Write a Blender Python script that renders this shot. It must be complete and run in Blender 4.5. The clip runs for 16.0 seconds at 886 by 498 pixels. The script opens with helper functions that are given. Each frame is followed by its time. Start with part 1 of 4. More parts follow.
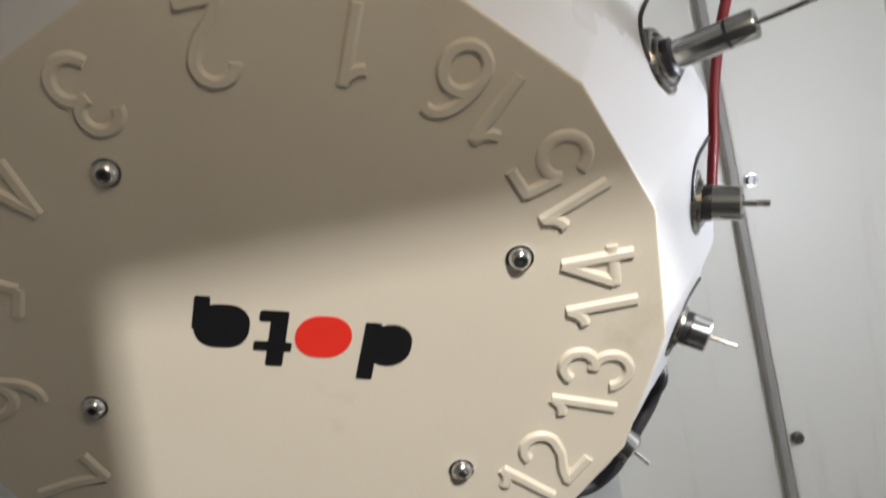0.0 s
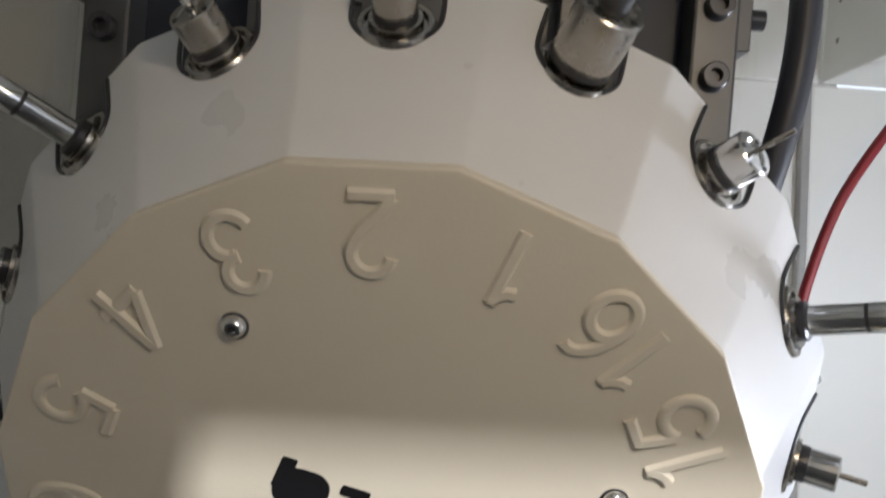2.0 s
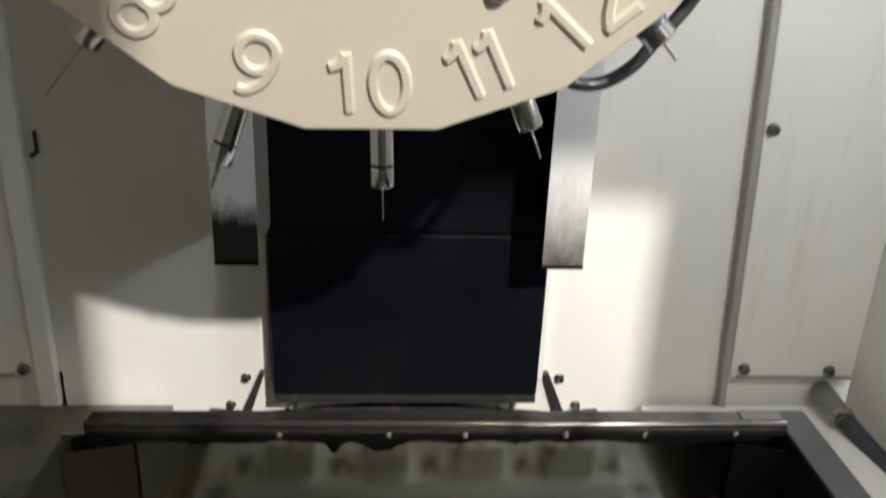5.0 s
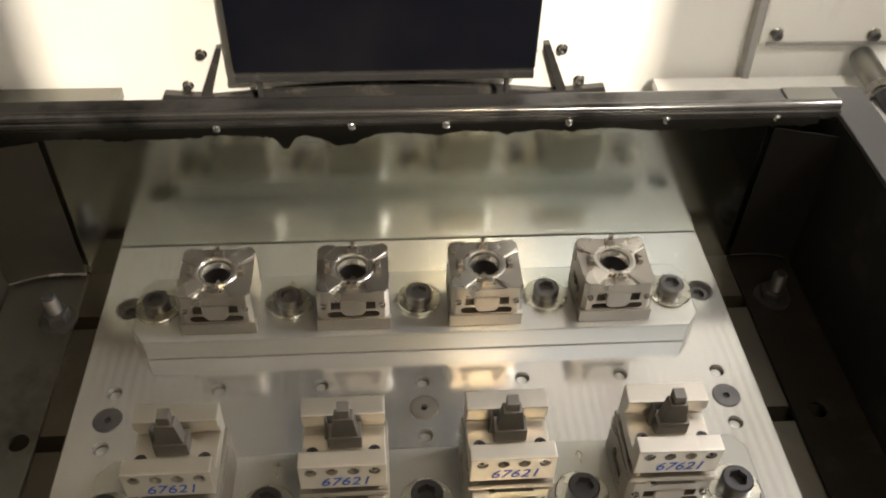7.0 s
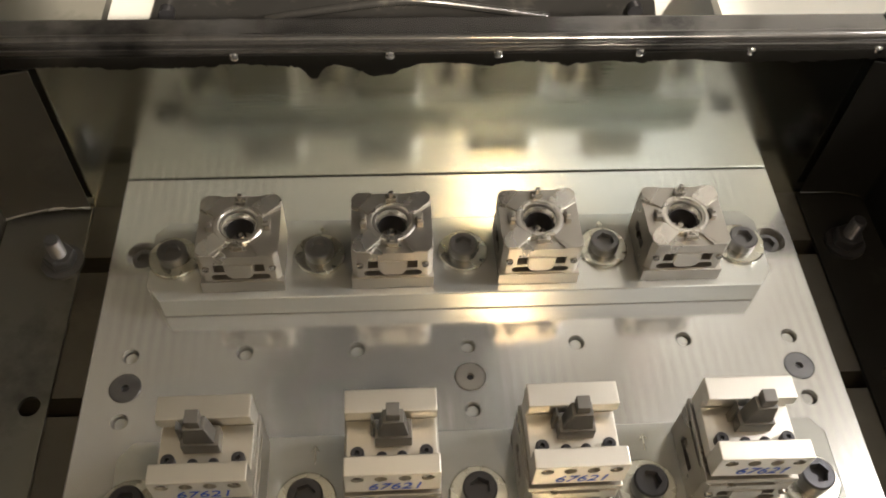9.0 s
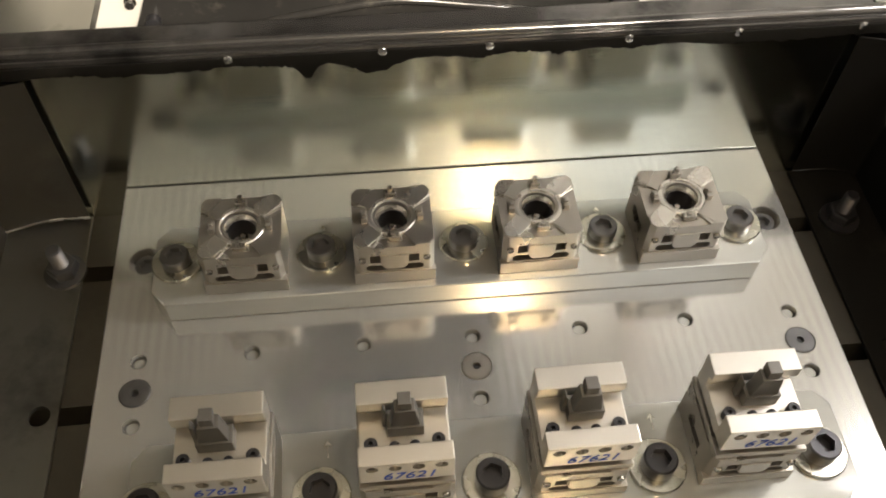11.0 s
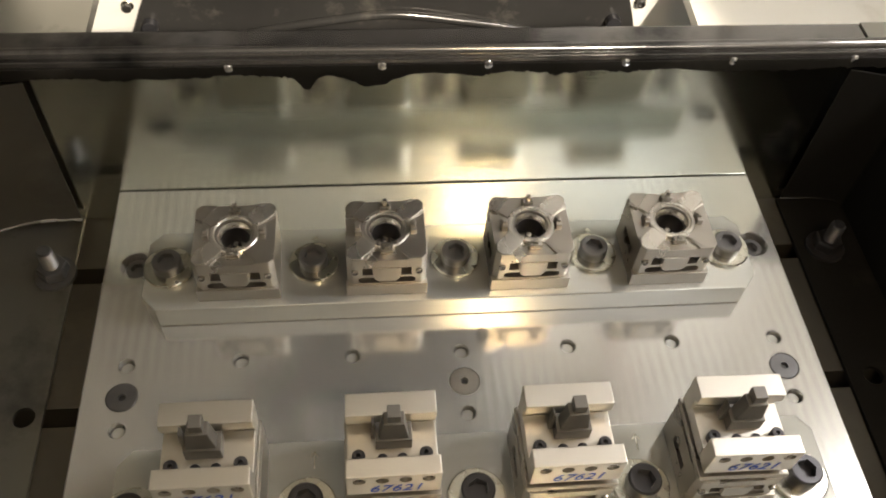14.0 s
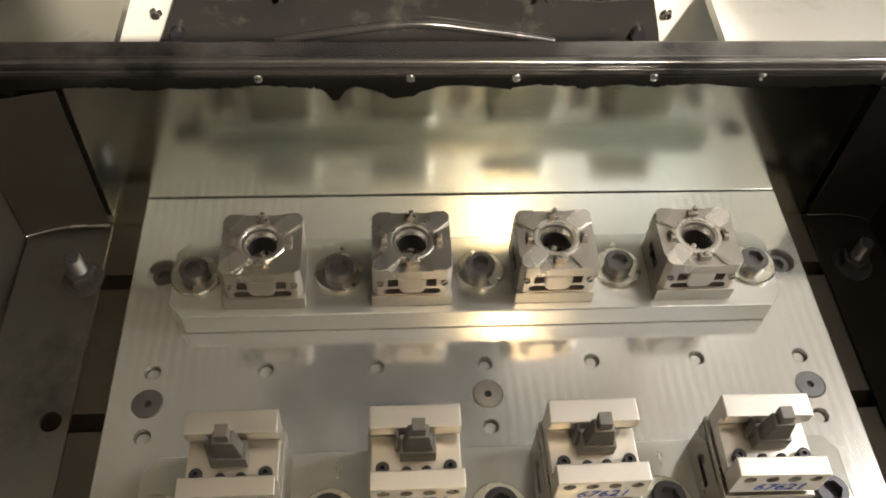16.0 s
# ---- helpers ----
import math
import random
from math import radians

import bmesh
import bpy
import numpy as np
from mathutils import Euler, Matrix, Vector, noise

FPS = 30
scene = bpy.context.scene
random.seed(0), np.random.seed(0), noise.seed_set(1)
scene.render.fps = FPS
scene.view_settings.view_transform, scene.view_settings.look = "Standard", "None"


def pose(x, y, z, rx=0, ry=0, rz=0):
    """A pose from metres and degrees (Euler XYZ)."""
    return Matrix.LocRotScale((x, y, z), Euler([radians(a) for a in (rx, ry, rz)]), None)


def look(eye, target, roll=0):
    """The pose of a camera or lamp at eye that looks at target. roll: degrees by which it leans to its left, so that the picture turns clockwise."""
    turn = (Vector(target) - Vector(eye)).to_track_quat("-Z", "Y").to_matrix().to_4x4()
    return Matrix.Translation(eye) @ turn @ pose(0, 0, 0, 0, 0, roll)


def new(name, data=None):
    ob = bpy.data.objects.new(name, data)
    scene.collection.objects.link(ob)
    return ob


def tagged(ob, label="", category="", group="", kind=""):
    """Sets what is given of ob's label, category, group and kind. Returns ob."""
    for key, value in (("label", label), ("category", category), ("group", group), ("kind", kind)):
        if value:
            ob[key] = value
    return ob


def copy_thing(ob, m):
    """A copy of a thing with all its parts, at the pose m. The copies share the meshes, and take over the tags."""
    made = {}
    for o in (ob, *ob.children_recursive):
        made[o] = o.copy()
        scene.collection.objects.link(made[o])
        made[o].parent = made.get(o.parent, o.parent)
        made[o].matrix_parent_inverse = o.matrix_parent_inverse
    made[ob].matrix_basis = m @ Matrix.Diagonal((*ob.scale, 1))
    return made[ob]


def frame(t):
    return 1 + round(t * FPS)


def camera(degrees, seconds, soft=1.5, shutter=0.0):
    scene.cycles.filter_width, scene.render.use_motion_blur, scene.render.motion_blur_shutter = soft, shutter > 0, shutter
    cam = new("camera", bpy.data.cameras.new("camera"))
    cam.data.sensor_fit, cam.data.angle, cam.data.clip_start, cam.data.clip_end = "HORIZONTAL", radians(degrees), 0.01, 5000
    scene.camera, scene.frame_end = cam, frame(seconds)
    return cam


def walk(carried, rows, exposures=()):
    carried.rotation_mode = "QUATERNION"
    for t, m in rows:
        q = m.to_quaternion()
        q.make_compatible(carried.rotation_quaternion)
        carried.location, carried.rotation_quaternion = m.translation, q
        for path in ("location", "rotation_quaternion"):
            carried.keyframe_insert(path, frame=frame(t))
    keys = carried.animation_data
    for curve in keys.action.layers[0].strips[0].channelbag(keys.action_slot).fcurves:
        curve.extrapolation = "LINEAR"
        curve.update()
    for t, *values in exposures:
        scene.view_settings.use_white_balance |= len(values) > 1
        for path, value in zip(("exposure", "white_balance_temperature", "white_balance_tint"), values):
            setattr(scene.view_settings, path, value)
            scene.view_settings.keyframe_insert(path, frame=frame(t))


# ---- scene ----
cam = camera(54.2, 16.0, soft=1.9, shutter=0.35)
PATH = [
    (0, (0.02, -0.581, 0.723), (0.061, 1.415, 0.602), -9.2),
    (0.5, (0.027, -0.594, 0.767), (0.1, 1.404, 0.77), -5.3),
    (1, (0.007, -0.602, 0.813), (0.098, 1.394, 0.893), 0.2),
    (1.5, (-0.021, -0.593, 0.829), (0.034, 1.404, 0.921), 3.8),
    (2, (-0.034, -0.571, 0.817), (-0.041, 1.429, 0.812), 4.7),
    (2.5, (-0.029, -0.552, 0.772), (-0.061, 1.443, 0.646), 3.3),
    (3, (-0.027, -0.538, 0.725), (-0.019, 1.445, 0.463), 1.6),
    (3.5, (-0.024, -0.533, 0.69), (0.015, 1.428, 0.3), 1.6),
    (4, (-0.038, -0.548, 0.672), (0.051, 1.4, 0.226), 3.0),
    (4.5, (-0.04, -0.554, 0.636), (0.086, 1.364, 0.083), 2.7),
    (5, (-0.045, -0.537, 0.594), (0.091, 1.305, -0.173), 2.4),
    (5.2, (-0.045, -0.525, 0.577), (0.094, 1.275, -0.285), 2.4),
    (7.3, (-0.012, -0.371, 0.512), (0.11, 0.988, -0.95), 1.9),
    (7.5, (-0.013, -0.353, 0.51), (0.101, 0.959, -0.996), 1.9),
    (8, (-0.029, -0.289, 0.495), (0.064, 0.971, -1.056), 1.7),
    (8.5, (-0.039, -0.282, 0.506), (0.064, 0.934, -1.079), 2.4),
    (9, (-0.042, -0.291, 0.507), (0.083, 0.88, -1.11), 3.5),
    (11.3, (-0.049, -0.299, 0.507), (0.098, 0.874, -1.106), 1.4),
    (11.5, (-0.048, -0.299, 0.508), (0.11, 0.874, -1.104), 1.8),
    (12, (-0.048, -0.3, 0.509), (0.129, 0.88, -1.096), 2.7),
    (12.5, (-0.048, -0.301, 0.509), (0.136, 0.883, -1.092), 3.1),
    (13, (-0.049, -0.301, 0.509), (0.139, 0.883, -1.092), 3.5),
    (13.5, (-0.05, -0.3, 0.509), (0.142, 0.881, -1.093), 4.2),
    (14, (-0.055, -0.3, 0.511), (0.128, 0.894, -1.084), 5.0),
    (14.5, (-0.058, -0.297, 0.513), (0.103, 0.903, -1.079), 5.0),
    (15, (-0.059, -0.296, 0.514), (0.087, 0.907, -1.077), 4.5),
    (15.5, (-0.059, -0.298, 0.513), (0.082, 0.913, -1.072), 4.2),
    (16, (-0.06, -0.297, 0.514), (0.082, 0.911, -1.074), 4.3),
]
walk(cam, [(t, look(eye, target, roll)) for t, eye, target, roll in PATH], exposures=[(0, 0.18, 6050, 11), (1.2, 0.34, 5800, 11), (2.0, 0.38, 5820, 11), (3.0, 0.18, 5950, 11), (4.5, 0.2, 6000, 10), (5.2, 0.60, 6150, 10), (6.3, 0.8, 6500, 12), (7.3, 1.21, 7050, 12), (16, 1.21, 7050, 12)])

# ---- light ----
world = bpy.data.worlds.new("workshop")
scene.world = world
world.use_nodes = True
bg = world.node_tree.nodes["Background"]
bg.inputs[0].default_value = (0.84, 0.87, 0.90, 1)
bg.inputs[1].default_value = 1.1


def area(name, eye, target, size, watts, colour, size_y=None, spread=180):
    data = bpy.data.lights.new(name, "AREA")
    data.energy, data.color, data.size, data.spread = watts, colour, size, radians(spread)
    if size_y:
        data.shape, data.size_y = "RECTANGLE", size_y
    ob = new(name, data)
    ob.matrix_world = look(eye, target)
    return ob


area("high_bay_lamp", (1.52, -4.0, 3.50), (0, 0, 0.6), 0.12, 300, (1.0, 0.92, 0.80))
area("front_work_light", (0.215, -0.68, 1.10), (0.03, 0.02, 0.1), 0.07, 1.2, (1.0, 0.72, 0.39), 0.045)
lamp = bpy.data.lights.new("side_work_light", "POINT")
lamp.energy, lamp.color, lamp.shadow_soft_size = 5.2, (0.95, 0.96, 1.0), 0.05
new("side_work_light", lamp).matrix_world = pose(0.66, 0.02, 0.66)


# ---- materials ----
def mat(name, colour, rough=0.5, metal=0.0, spread=0.1, scale=20.0, bump=0.0, bump_scale=200.0, dirt=None, dirt_scale=6.0,
        dirt_low=0.55, dirt_high=0.7, brush=None, rough_spread=0.1, dirt_rough=None, coat=0.0, spec=0.5, bands=0.0, streak=1.0):
    m = bpy.data.materials.new(name)
    m.use_nodes = True
    nt = m.node_tree
    n, l = nt.nodes, nt.links
    p = n["Principled BSDF"]
    p.inputs["Metallic"].default_value = metal
    p.inputs["Coat Weight"].default_value = coat
    p.inputs["Specular IOR Level"].default_value = spec
    tc = n.new("ShaderNodeTexCoord")
    mp = n.new("ShaderNodeMapping")
    l.new(tc.outputs["Object"], mp.inputs[0])
    if brush:
        mp.inputs["Scale"].default_value = brush
    na = n.new("ShaderNodeTexNoise")
    na.inputs["Scale"].default_value = scale
    na.inputs["Detail"].default_value = 6
    l.new(mp.outputs[0], na.inputs[0])
    ramp = n.new("ShaderNodeMix")
    ramp.data_type = "RGBA"
    lo = [c * (1 - spread) for c in colour]
    hi = [min(1, c * (1 + spread)) for c in colour]
    ramp.inputs[6].default_value, ramp.inputs[7].default_value = (*lo, 1), (*hi, 1)
    l.new(na.outputs[0], ramp.inputs[0])
    out = ramp.outputs[2]
    rr = n.new("ShaderNodeMapRange")
    rr.inputs[3].default_value, rr.inputs[4].default_value = max(0.02, rough - rough_spread), min(1, rough + rough_spread)
    l.new(na.outputs[0], rr.inputs[0])
    rout = rr.outputs[0]
    if bands:
        wv = n.new("ShaderNodeTexWave")
        wv.inputs["Scale"].default_value, wv.inputs["Distortion"].default_value, wv.inputs["Detail"].default_value = bands, 1.2, 2
        l.new(tc.outputs["Object"], wv.inputs[0])
        nw = n.new("ShaderNodeTexNoise")
        nw.inputs["Scale"].default_value = 5.5
        l.new(tc.outputs["Object"], nw.inputs[0])
        mw = n.new("ShaderNodeMapRange")
        mw.inputs[1].default_value, mw.inputs[2].default_value, mw.inputs[4].default_value = 0.42, 0.62, 0.30
        l.new(nw.outputs[0], mw.inputs[0])
        mb = n.new("ShaderNodeMix")
        mb.data_type = "RGBA"
        mb.inputs[7].default_value = (*[c * 0.62 for c in colour], 1)
        pr = n.new("ShaderNodeMath")
        pr.operation = "MULTIPLY"
        l.new(wv.outputs[1], pr.inputs[0])
        l.new(mw.outputs[0], pr.inputs[1])
        l.new(pr.outputs[0], mb.inputs[0])
        l.new(out, mb.inputs[6])
        out = mb.outputs[2]
        ad = n.new("ShaderNodeMath")
        ad.operation = "MULTIPLY_ADD"
        ad.inputs[1].default_value = 0.16
        l.new(pr.outputs[0], ad.inputs[0])
        l.new(rout, ad.inputs[2])
        rout = ad.outputs[0]
    if dirt:
        nb = n.new("ShaderNodeTexNoise")
        nb.inputs["Scale"].default_value = dirt_scale
        nb.inputs["Detail"].default_value = 8
        nb.inputs["Roughness"].default_value = 0.65
        ms = n.new("ShaderNodeMapping")
        ms.inputs["Scale"].default_value = (1, 1, streak)
        l.new(tc.outputs["Object"], ms.inputs[0])
        l.new(ms.outputs[0], nb.inputs[0])
        mr = n.new("ShaderNodeMapRange")
        mr.inputs[1].default_value, mr.inputs[2].default_value = dirt_low, dirt_high
        l.new(nb.outputs[0], mr.inputs[0])
        mx = n.new("ShaderNodeMix")
        mx.data_type = "RGBA"
        mx.inputs[7].default_value = (*dirt, 1)
        l.new(mr.outputs[0], mx.inputs[0])
        l.new(out, mx.inputs[6])
        out = mx.outputs[2]
        if dirt_rough is not None:
            mz = n.new("ShaderNodeMix")
            mz.inputs[3].default_value = dirt_rough
            l.new(mr.outputs[0], mz.inputs[0])
            l.new(rout, mz.inputs[2])
            rout = mz.outputs[0]
    l.new(out, p.inputs["Base Color"])
    l.new(rout, p.inputs["Roughness"])
    if bump:
        nc = n.new("ShaderNodeTexNoise")
        nc.inputs["Scale"].default_value = bump_scale
        nc.inputs["Detail"].default_value = 3
        l.new(mp.outputs[0], nc.inputs[0])
        bp = n.new("ShaderNodeBump")
        bp.inputs["Strength"].default_value = bump
        bp.inputs["Distance"].default_value = 0.001
        l.new(nc.outputs[0], bp.inputs["Height"])
        l.new(bp.outputs[0], p.inputs["Normal"])
    return m


CREAM = mat("cream_plastic", (0.70, 0.65, 0.55), 0.42, spread=0.03, scale=9, bump=0.12, bump_scale=350, dirt=(0.52, 0.46, 0.36), dirt_scale=7, dirt_low=0.62, dirt_high=0.85)
WHITE = mat("white_gloss_cover", (0.72, 0.72, 0.725), 0.30, spread=0.03, scale=12, bump=0.05, bump_scale=120, dirt=(0.55, 0.54, 0.52), dirt_scale=9, dirt_low=0.62, dirt_high=0.8)
PAINT = mat("white_machine_paint", (0.80, 0.79, 0.74), 0.42, spread=0.035, scale=4, bump=0.15, bump_scale=500, dirt=(0.60, 0.575, 0.50), dirt_scale=9, dirt_low=0.56, dirt_high=0.80, streak=0.12)
SEAM = mat("grey_seam_strip", (0.33, 0.32, 0.30), 0.5, spread=0.08)
BLACK = mat("black_way_cover", (0.004, 0.0043, 0.007), 0.40, spread=0.25, scale=6, spec=0.12, dirt=(0.009, 0.0088, 0.010), dirt_scale=4, dirt_low=0.5, dirt_high=0.75)
OIL = mat("oily_dark_steel", (0.07, 0.068, 0.065), 0.20, metal=0.55, spread=0.3, scale=10, dirt=(0.17, 0.16, 0.14), dirt_scale=22, dirt_low=0.58, dirt_high=0.72, bump=0.2, bump_scale=60)
# near-black from oil and, on the guard's right side, shade put into the colour
DARKWALL = mat("oil_and_shade_black", (0.012, 0.0115, 0.010), 0.6, metal=0.0, spec=0.08, spread=0.4, scale=8, dirt=(0.035, 0.033, 0.028), dirt_scale=9, dirt_low=0.56, dirt_high=0.75)
RAIL = mat("wet_dark_rail", (0.16, 0.155, 0.15), 0.16, metal=0.8, spread=0.35, scale=7, brush=(0.25, 2, 3), dirt=(0.03, 0.03, 0.03), dirt_scale=11, dirt_low=0.5, dirt_high=0.66)
MIRROR = mat("polished_sheet_steel", (0.70, 0.725, 0.655), 0.145, metal=1.0, spread=0.05, scale=14, rough_spread=0.04, brush=(1, 1, 30), bump=0.10, bump_scale=18)
GREYSHEET = mat("dull_grey_sheet_steel", (0.26, 0.255, 0.23), 0.34, metal=0.9, spread=0.16, scale=9, dirt=(0.10, 0.095, 0.085), dirt_scale=8, dirt_low=0.52, dirt_high=0.72)
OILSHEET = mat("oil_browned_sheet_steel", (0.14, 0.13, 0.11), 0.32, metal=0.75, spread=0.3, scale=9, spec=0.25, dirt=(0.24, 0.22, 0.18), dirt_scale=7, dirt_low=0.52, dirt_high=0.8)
PLATE = mat("milled_aluminium_plate", (0.67, 0.67, 0.655), 0.145, metal=0.76, spread=0.04, scale=9, brush=(7, 0.8, 1), bands=42, rough_spread=0.02, bump=0.012, bump_scale=60)
BAR = mat("ground_steel_bar", (0.56, 0.57, 0.555), 0.12, metal=0.62, spread=0.08, scale=24, brush=(0.6, 4, 4), bump=0.04, bump_scale=120)
BLOCK = mat("nickel_plated_steel", (0.40, 0.38, 0.345), 0.30, metal=0.85, spread=0.04, scale=30, bump=0.02, bump_scale=300)
SATIN = mat("satin_nickel", (0.67, 0.645, 0.595), 0.38, metal=0.92, spread=0.05, scale=50, bump=0.08, bump_scale=500)
PAD = mat("ground_pad_steel", (0.62, 0.60, 0.56), 0.27, metal=0.9, spread=0.05, scale=50, bump=0.05, bump_scale=400)
# grey chosen to keep the unseen front wall dim in the polished steel
BLOCKER = mat("dim_blocker_grey", (0.16, 0.16, 0.155), 0.5, spread=0.1, scale=6, dirt=(0.08, 0.08, 0.075), dirt_scale=7)
CHROME = mat("bright_steel", (0.66, 0.66, 0.66), 0.16, metal=1.0, spread=0.08, scale=80)
TOOLSTEEL = mat("worn_tool_steel", (0.42, 0.40, 0.37), 0.26, metal=1.0, spread=0.2, scale=90)
BLACKOX = mat("black_oxide_steel", (0.06, 0.06, 0.066), 0.34, metal=0.6, spread=0.3, scale=80)
BOLTGREY = mat("phosphated_bolt_steel", (0.15, 0.15, 0.153), 0.36, metal=0.7, spread=0.25, scale=90)
ZINC = mat("zinc_washer", (0.58, 0.57, 0.50), 0.26, metal=1.0, spread=0.08, scale=60)
CAST = mat("machined_cast_iron", (0.11, 0.11, 0.112), 0.42, metal=0.75, spread=0.2, scale=18, bump=0.1)
CASTDARK = mat("dark_blue_grey_casting", (0.022, 0.027, 0.042), 0.5, metal=0.2, spread=0.3, scale=14)
PARTGREY = mat("grey_workpiece", (0.17, 0.165, 0.155), 0.48, metal=0.5, spread=0.12, scale=90)
RUBBER = mat("dark_grey_hose_rubber", (0.034, 0.035, 0.044), 0.42, spread=0.15, scale=30)
RED = mat("red_hose", (0.20, 0.012, 0.016), 0.35, spread=0.1, scale=30)
INKBLACK = mat("black_ink", (0.008, 0.008, 0.010), 0.4, spread=0.2)
INKRED = mat("red_ink", (0.78, 0.035, 0.02), 0.4, spread=0.08)
INKBLUE = mat("blue_marker", (0.025, 0.10, 0.55), 0.5, spread=0.15)
HOLE = mat("dark_bore", (0.06, 0.06, 0.06), 0.4, metal=0.7, spread=0.3)


def smeared(name, clean, grease, full, none, ragged):
    """White paint with a wiped grease stain that thins out up the sheet."""
    m = mat(name, clean, 0.42, spread=0.06, scale=8, bump=0.1, bump_scale=400)
    n, l = m.node_tree.nodes, m.node_tree.links
    p = n["Principled BSDF"]
    base = p.inputs["Base Color"].links[0].from_socket
    tc = n.new("ShaderNodeTexCoord")
    sep = n.new("ShaderNodeSeparateXYZ")
    l.new(tc.outputs["Object"], sep.inputs[0])
    fac = sep.outputs[2]
    for scale, stretch, amount in ((26, 0.45, ragged), (120, 0.25, ragged * 0.45)):
        mp = n.new("ShaderNodeMapping")
        mp.inputs["Scale"].default_value = (1, 1, stretch)
        nz = n.new("ShaderNodeTexNoise")
        nz.inputs["Scale"].default_value = scale
        nz.inputs["Detail"].default_value = 8
        nz.inputs["Roughness"].default_value = 0.7
        l.new(tc.outputs["Object"], mp.inputs[0])
        l.new(mp.outputs[0], nz.inputs[0])
        sub = n.new("ShaderNodeMath")
        sub.operation = "MULTIPLY_ADD"
        sub.inputs[1].default_value = amount
        l.new(nz.outputs[0], sub.inputs[0])
        l.new(fac, sub.inputs[2])
        fac = sub.outputs[0]
    mr = n.new("ShaderNodeMapRange")
    mr.inputs[1].default_value, mr.inputs[2].default_value = full + ragged * 0.72, none + ragged * 0.72
    mr.inputs[3].default_value, mr.inputs[4].default_value = 1.0, 0.0
    l.new(fac, mr.inputs[0])
    mx = n.new("ShaderNodeMix")
    mx.data_type = "RGBA"
    mx.inputs[7].default_value = (*grease, 1)
    l.new(mr.outputs[0], mx.inputs[0])
    l.new(base, mx.inputs[6])
    l.new(mx.outputs[2], p.inputs["Base Color"])
    return m


SMEAR_THIN = smeared("white_sheet_thin_grease", (0.70, 0.70, 0.68), (0.035, 0.035, 0.036), -0.01, 0.13, 0.14)
SMEAR_THICK = smeared("white_sheet_thick_grease", (0.70, 0.70, 0.68), (0.012, 0.012, 0.013), 0.055, 0.095, 0.09)


# ---- building helpers ----
def part(name, bm, material, parent=None, label="", m=None, smooth=False):
    me = bpy.data.meshes.new(name)
    bm.to_mesh(me)
    bm.free()
    me.materials.append(material)
    if smooth:
        for p in me.polygons:
            p.use_smooth = True
        me.set_sharp_from_angle(angle=radians(35))
    ob = new(name, me)
    if m is not None:
        ob.matrix_local = m
    if parent is not None:
        ob.parent = parent
    if label:
        ob["label"] = label
    return ob


def empty(name, m=None):
    ob = new(name)
    ob.empty_display_size = 0.02
    if m is not None:
        ob.matrix_world = m
    return ob


def box(x0, x1, y0, y1, z0, z1, bevel=0.0, seg=2, bm=None):
    b = bmesh.new()
    bmesh.ops.create_cube(b, size=1, matrix=Matrix.Translation(((x0 + x1) / 2, (y0 + y1) / 2, (z0 + z1) / 2)) @ Matrix.Diagonal((x1 - x0, y1 - y0, z1 - z0, 1)))
    if bevel:
        bmesh.ops.bevel(b, geom=b.edges[:], offset=bevel, segments=seg, affect="EDGES", profile=0.6)
    return merge(bm, b)


def merge(bm, b):
    if bm is None:
        return b
    me = bpy.data.meshes.new("tmp")
    b.to_mesh(me)
    b.free()
    bm.from_mesh(me)
    bpy.data.meshes.remove(me)
    return bm


def lathe(profile, seg=32, m=None, bm=None):
    """A turned solid round z from (radius, height) pairs; radius 0 closes it."""
    b = bmesh.new()
    rings = []
    for r, z in profile:
        if r <= 1e-6:
            rings.append([b.verts.new((0, 0, z))])
        else:
            rings.append([b.verts.new((r * math.cos(2 * math.pi * i / seg), r * math.sin(2 * math.pi * i / seg), z)) for i in range(seg)])
    for p, q in zip(rings, rings[1:]):
        for i in range(seg):
            j = (i + 1) % seg
            if len(p) == 1 and len(q) > 1:
                b.faces.new((p[0], q[i], q[j]))
            elif len(q) == 1 and len(p) > 1:
                b.faces.new((p[i], p[j], q[0]))
            elif len(p) > 1:
                b.faces.new((p[i], p[j], q[j], q[i]))
    bmesh.ops.recalc_face_normals(b, faces=b.faces[:])
    if m is not None:
        b.transform(m)
    return merge(bm, b)


def prism(points, z0, z1, bevel=0.0, m=None, bm=None, seg=2):
    """A plate cut to an outline in x and y."""
    b = bmesh.new()
    low = b.faces.new([b.verts.new((x, y, z0)) for x, y in points])
    top = bmesh.ops.extrude_face_region(b, geom=[low])
    bmesh.ops.translate(b, verts=[v for v in top["geom"] if isinstance(v, bmesh.types.BMVert)], vec=(0, 0, z1 - z0))
    bmesh.ops.recalc_face_normals(b, faces=b.faces[:])
    if bevel:
        bmesh.ops.bevel(b, geom=b.edges[:], offset=bevel, segments=seg, affect="EDGES", profile=0.6)
    if m is not None:
        b.transform(m)
    return merge(bm, b)


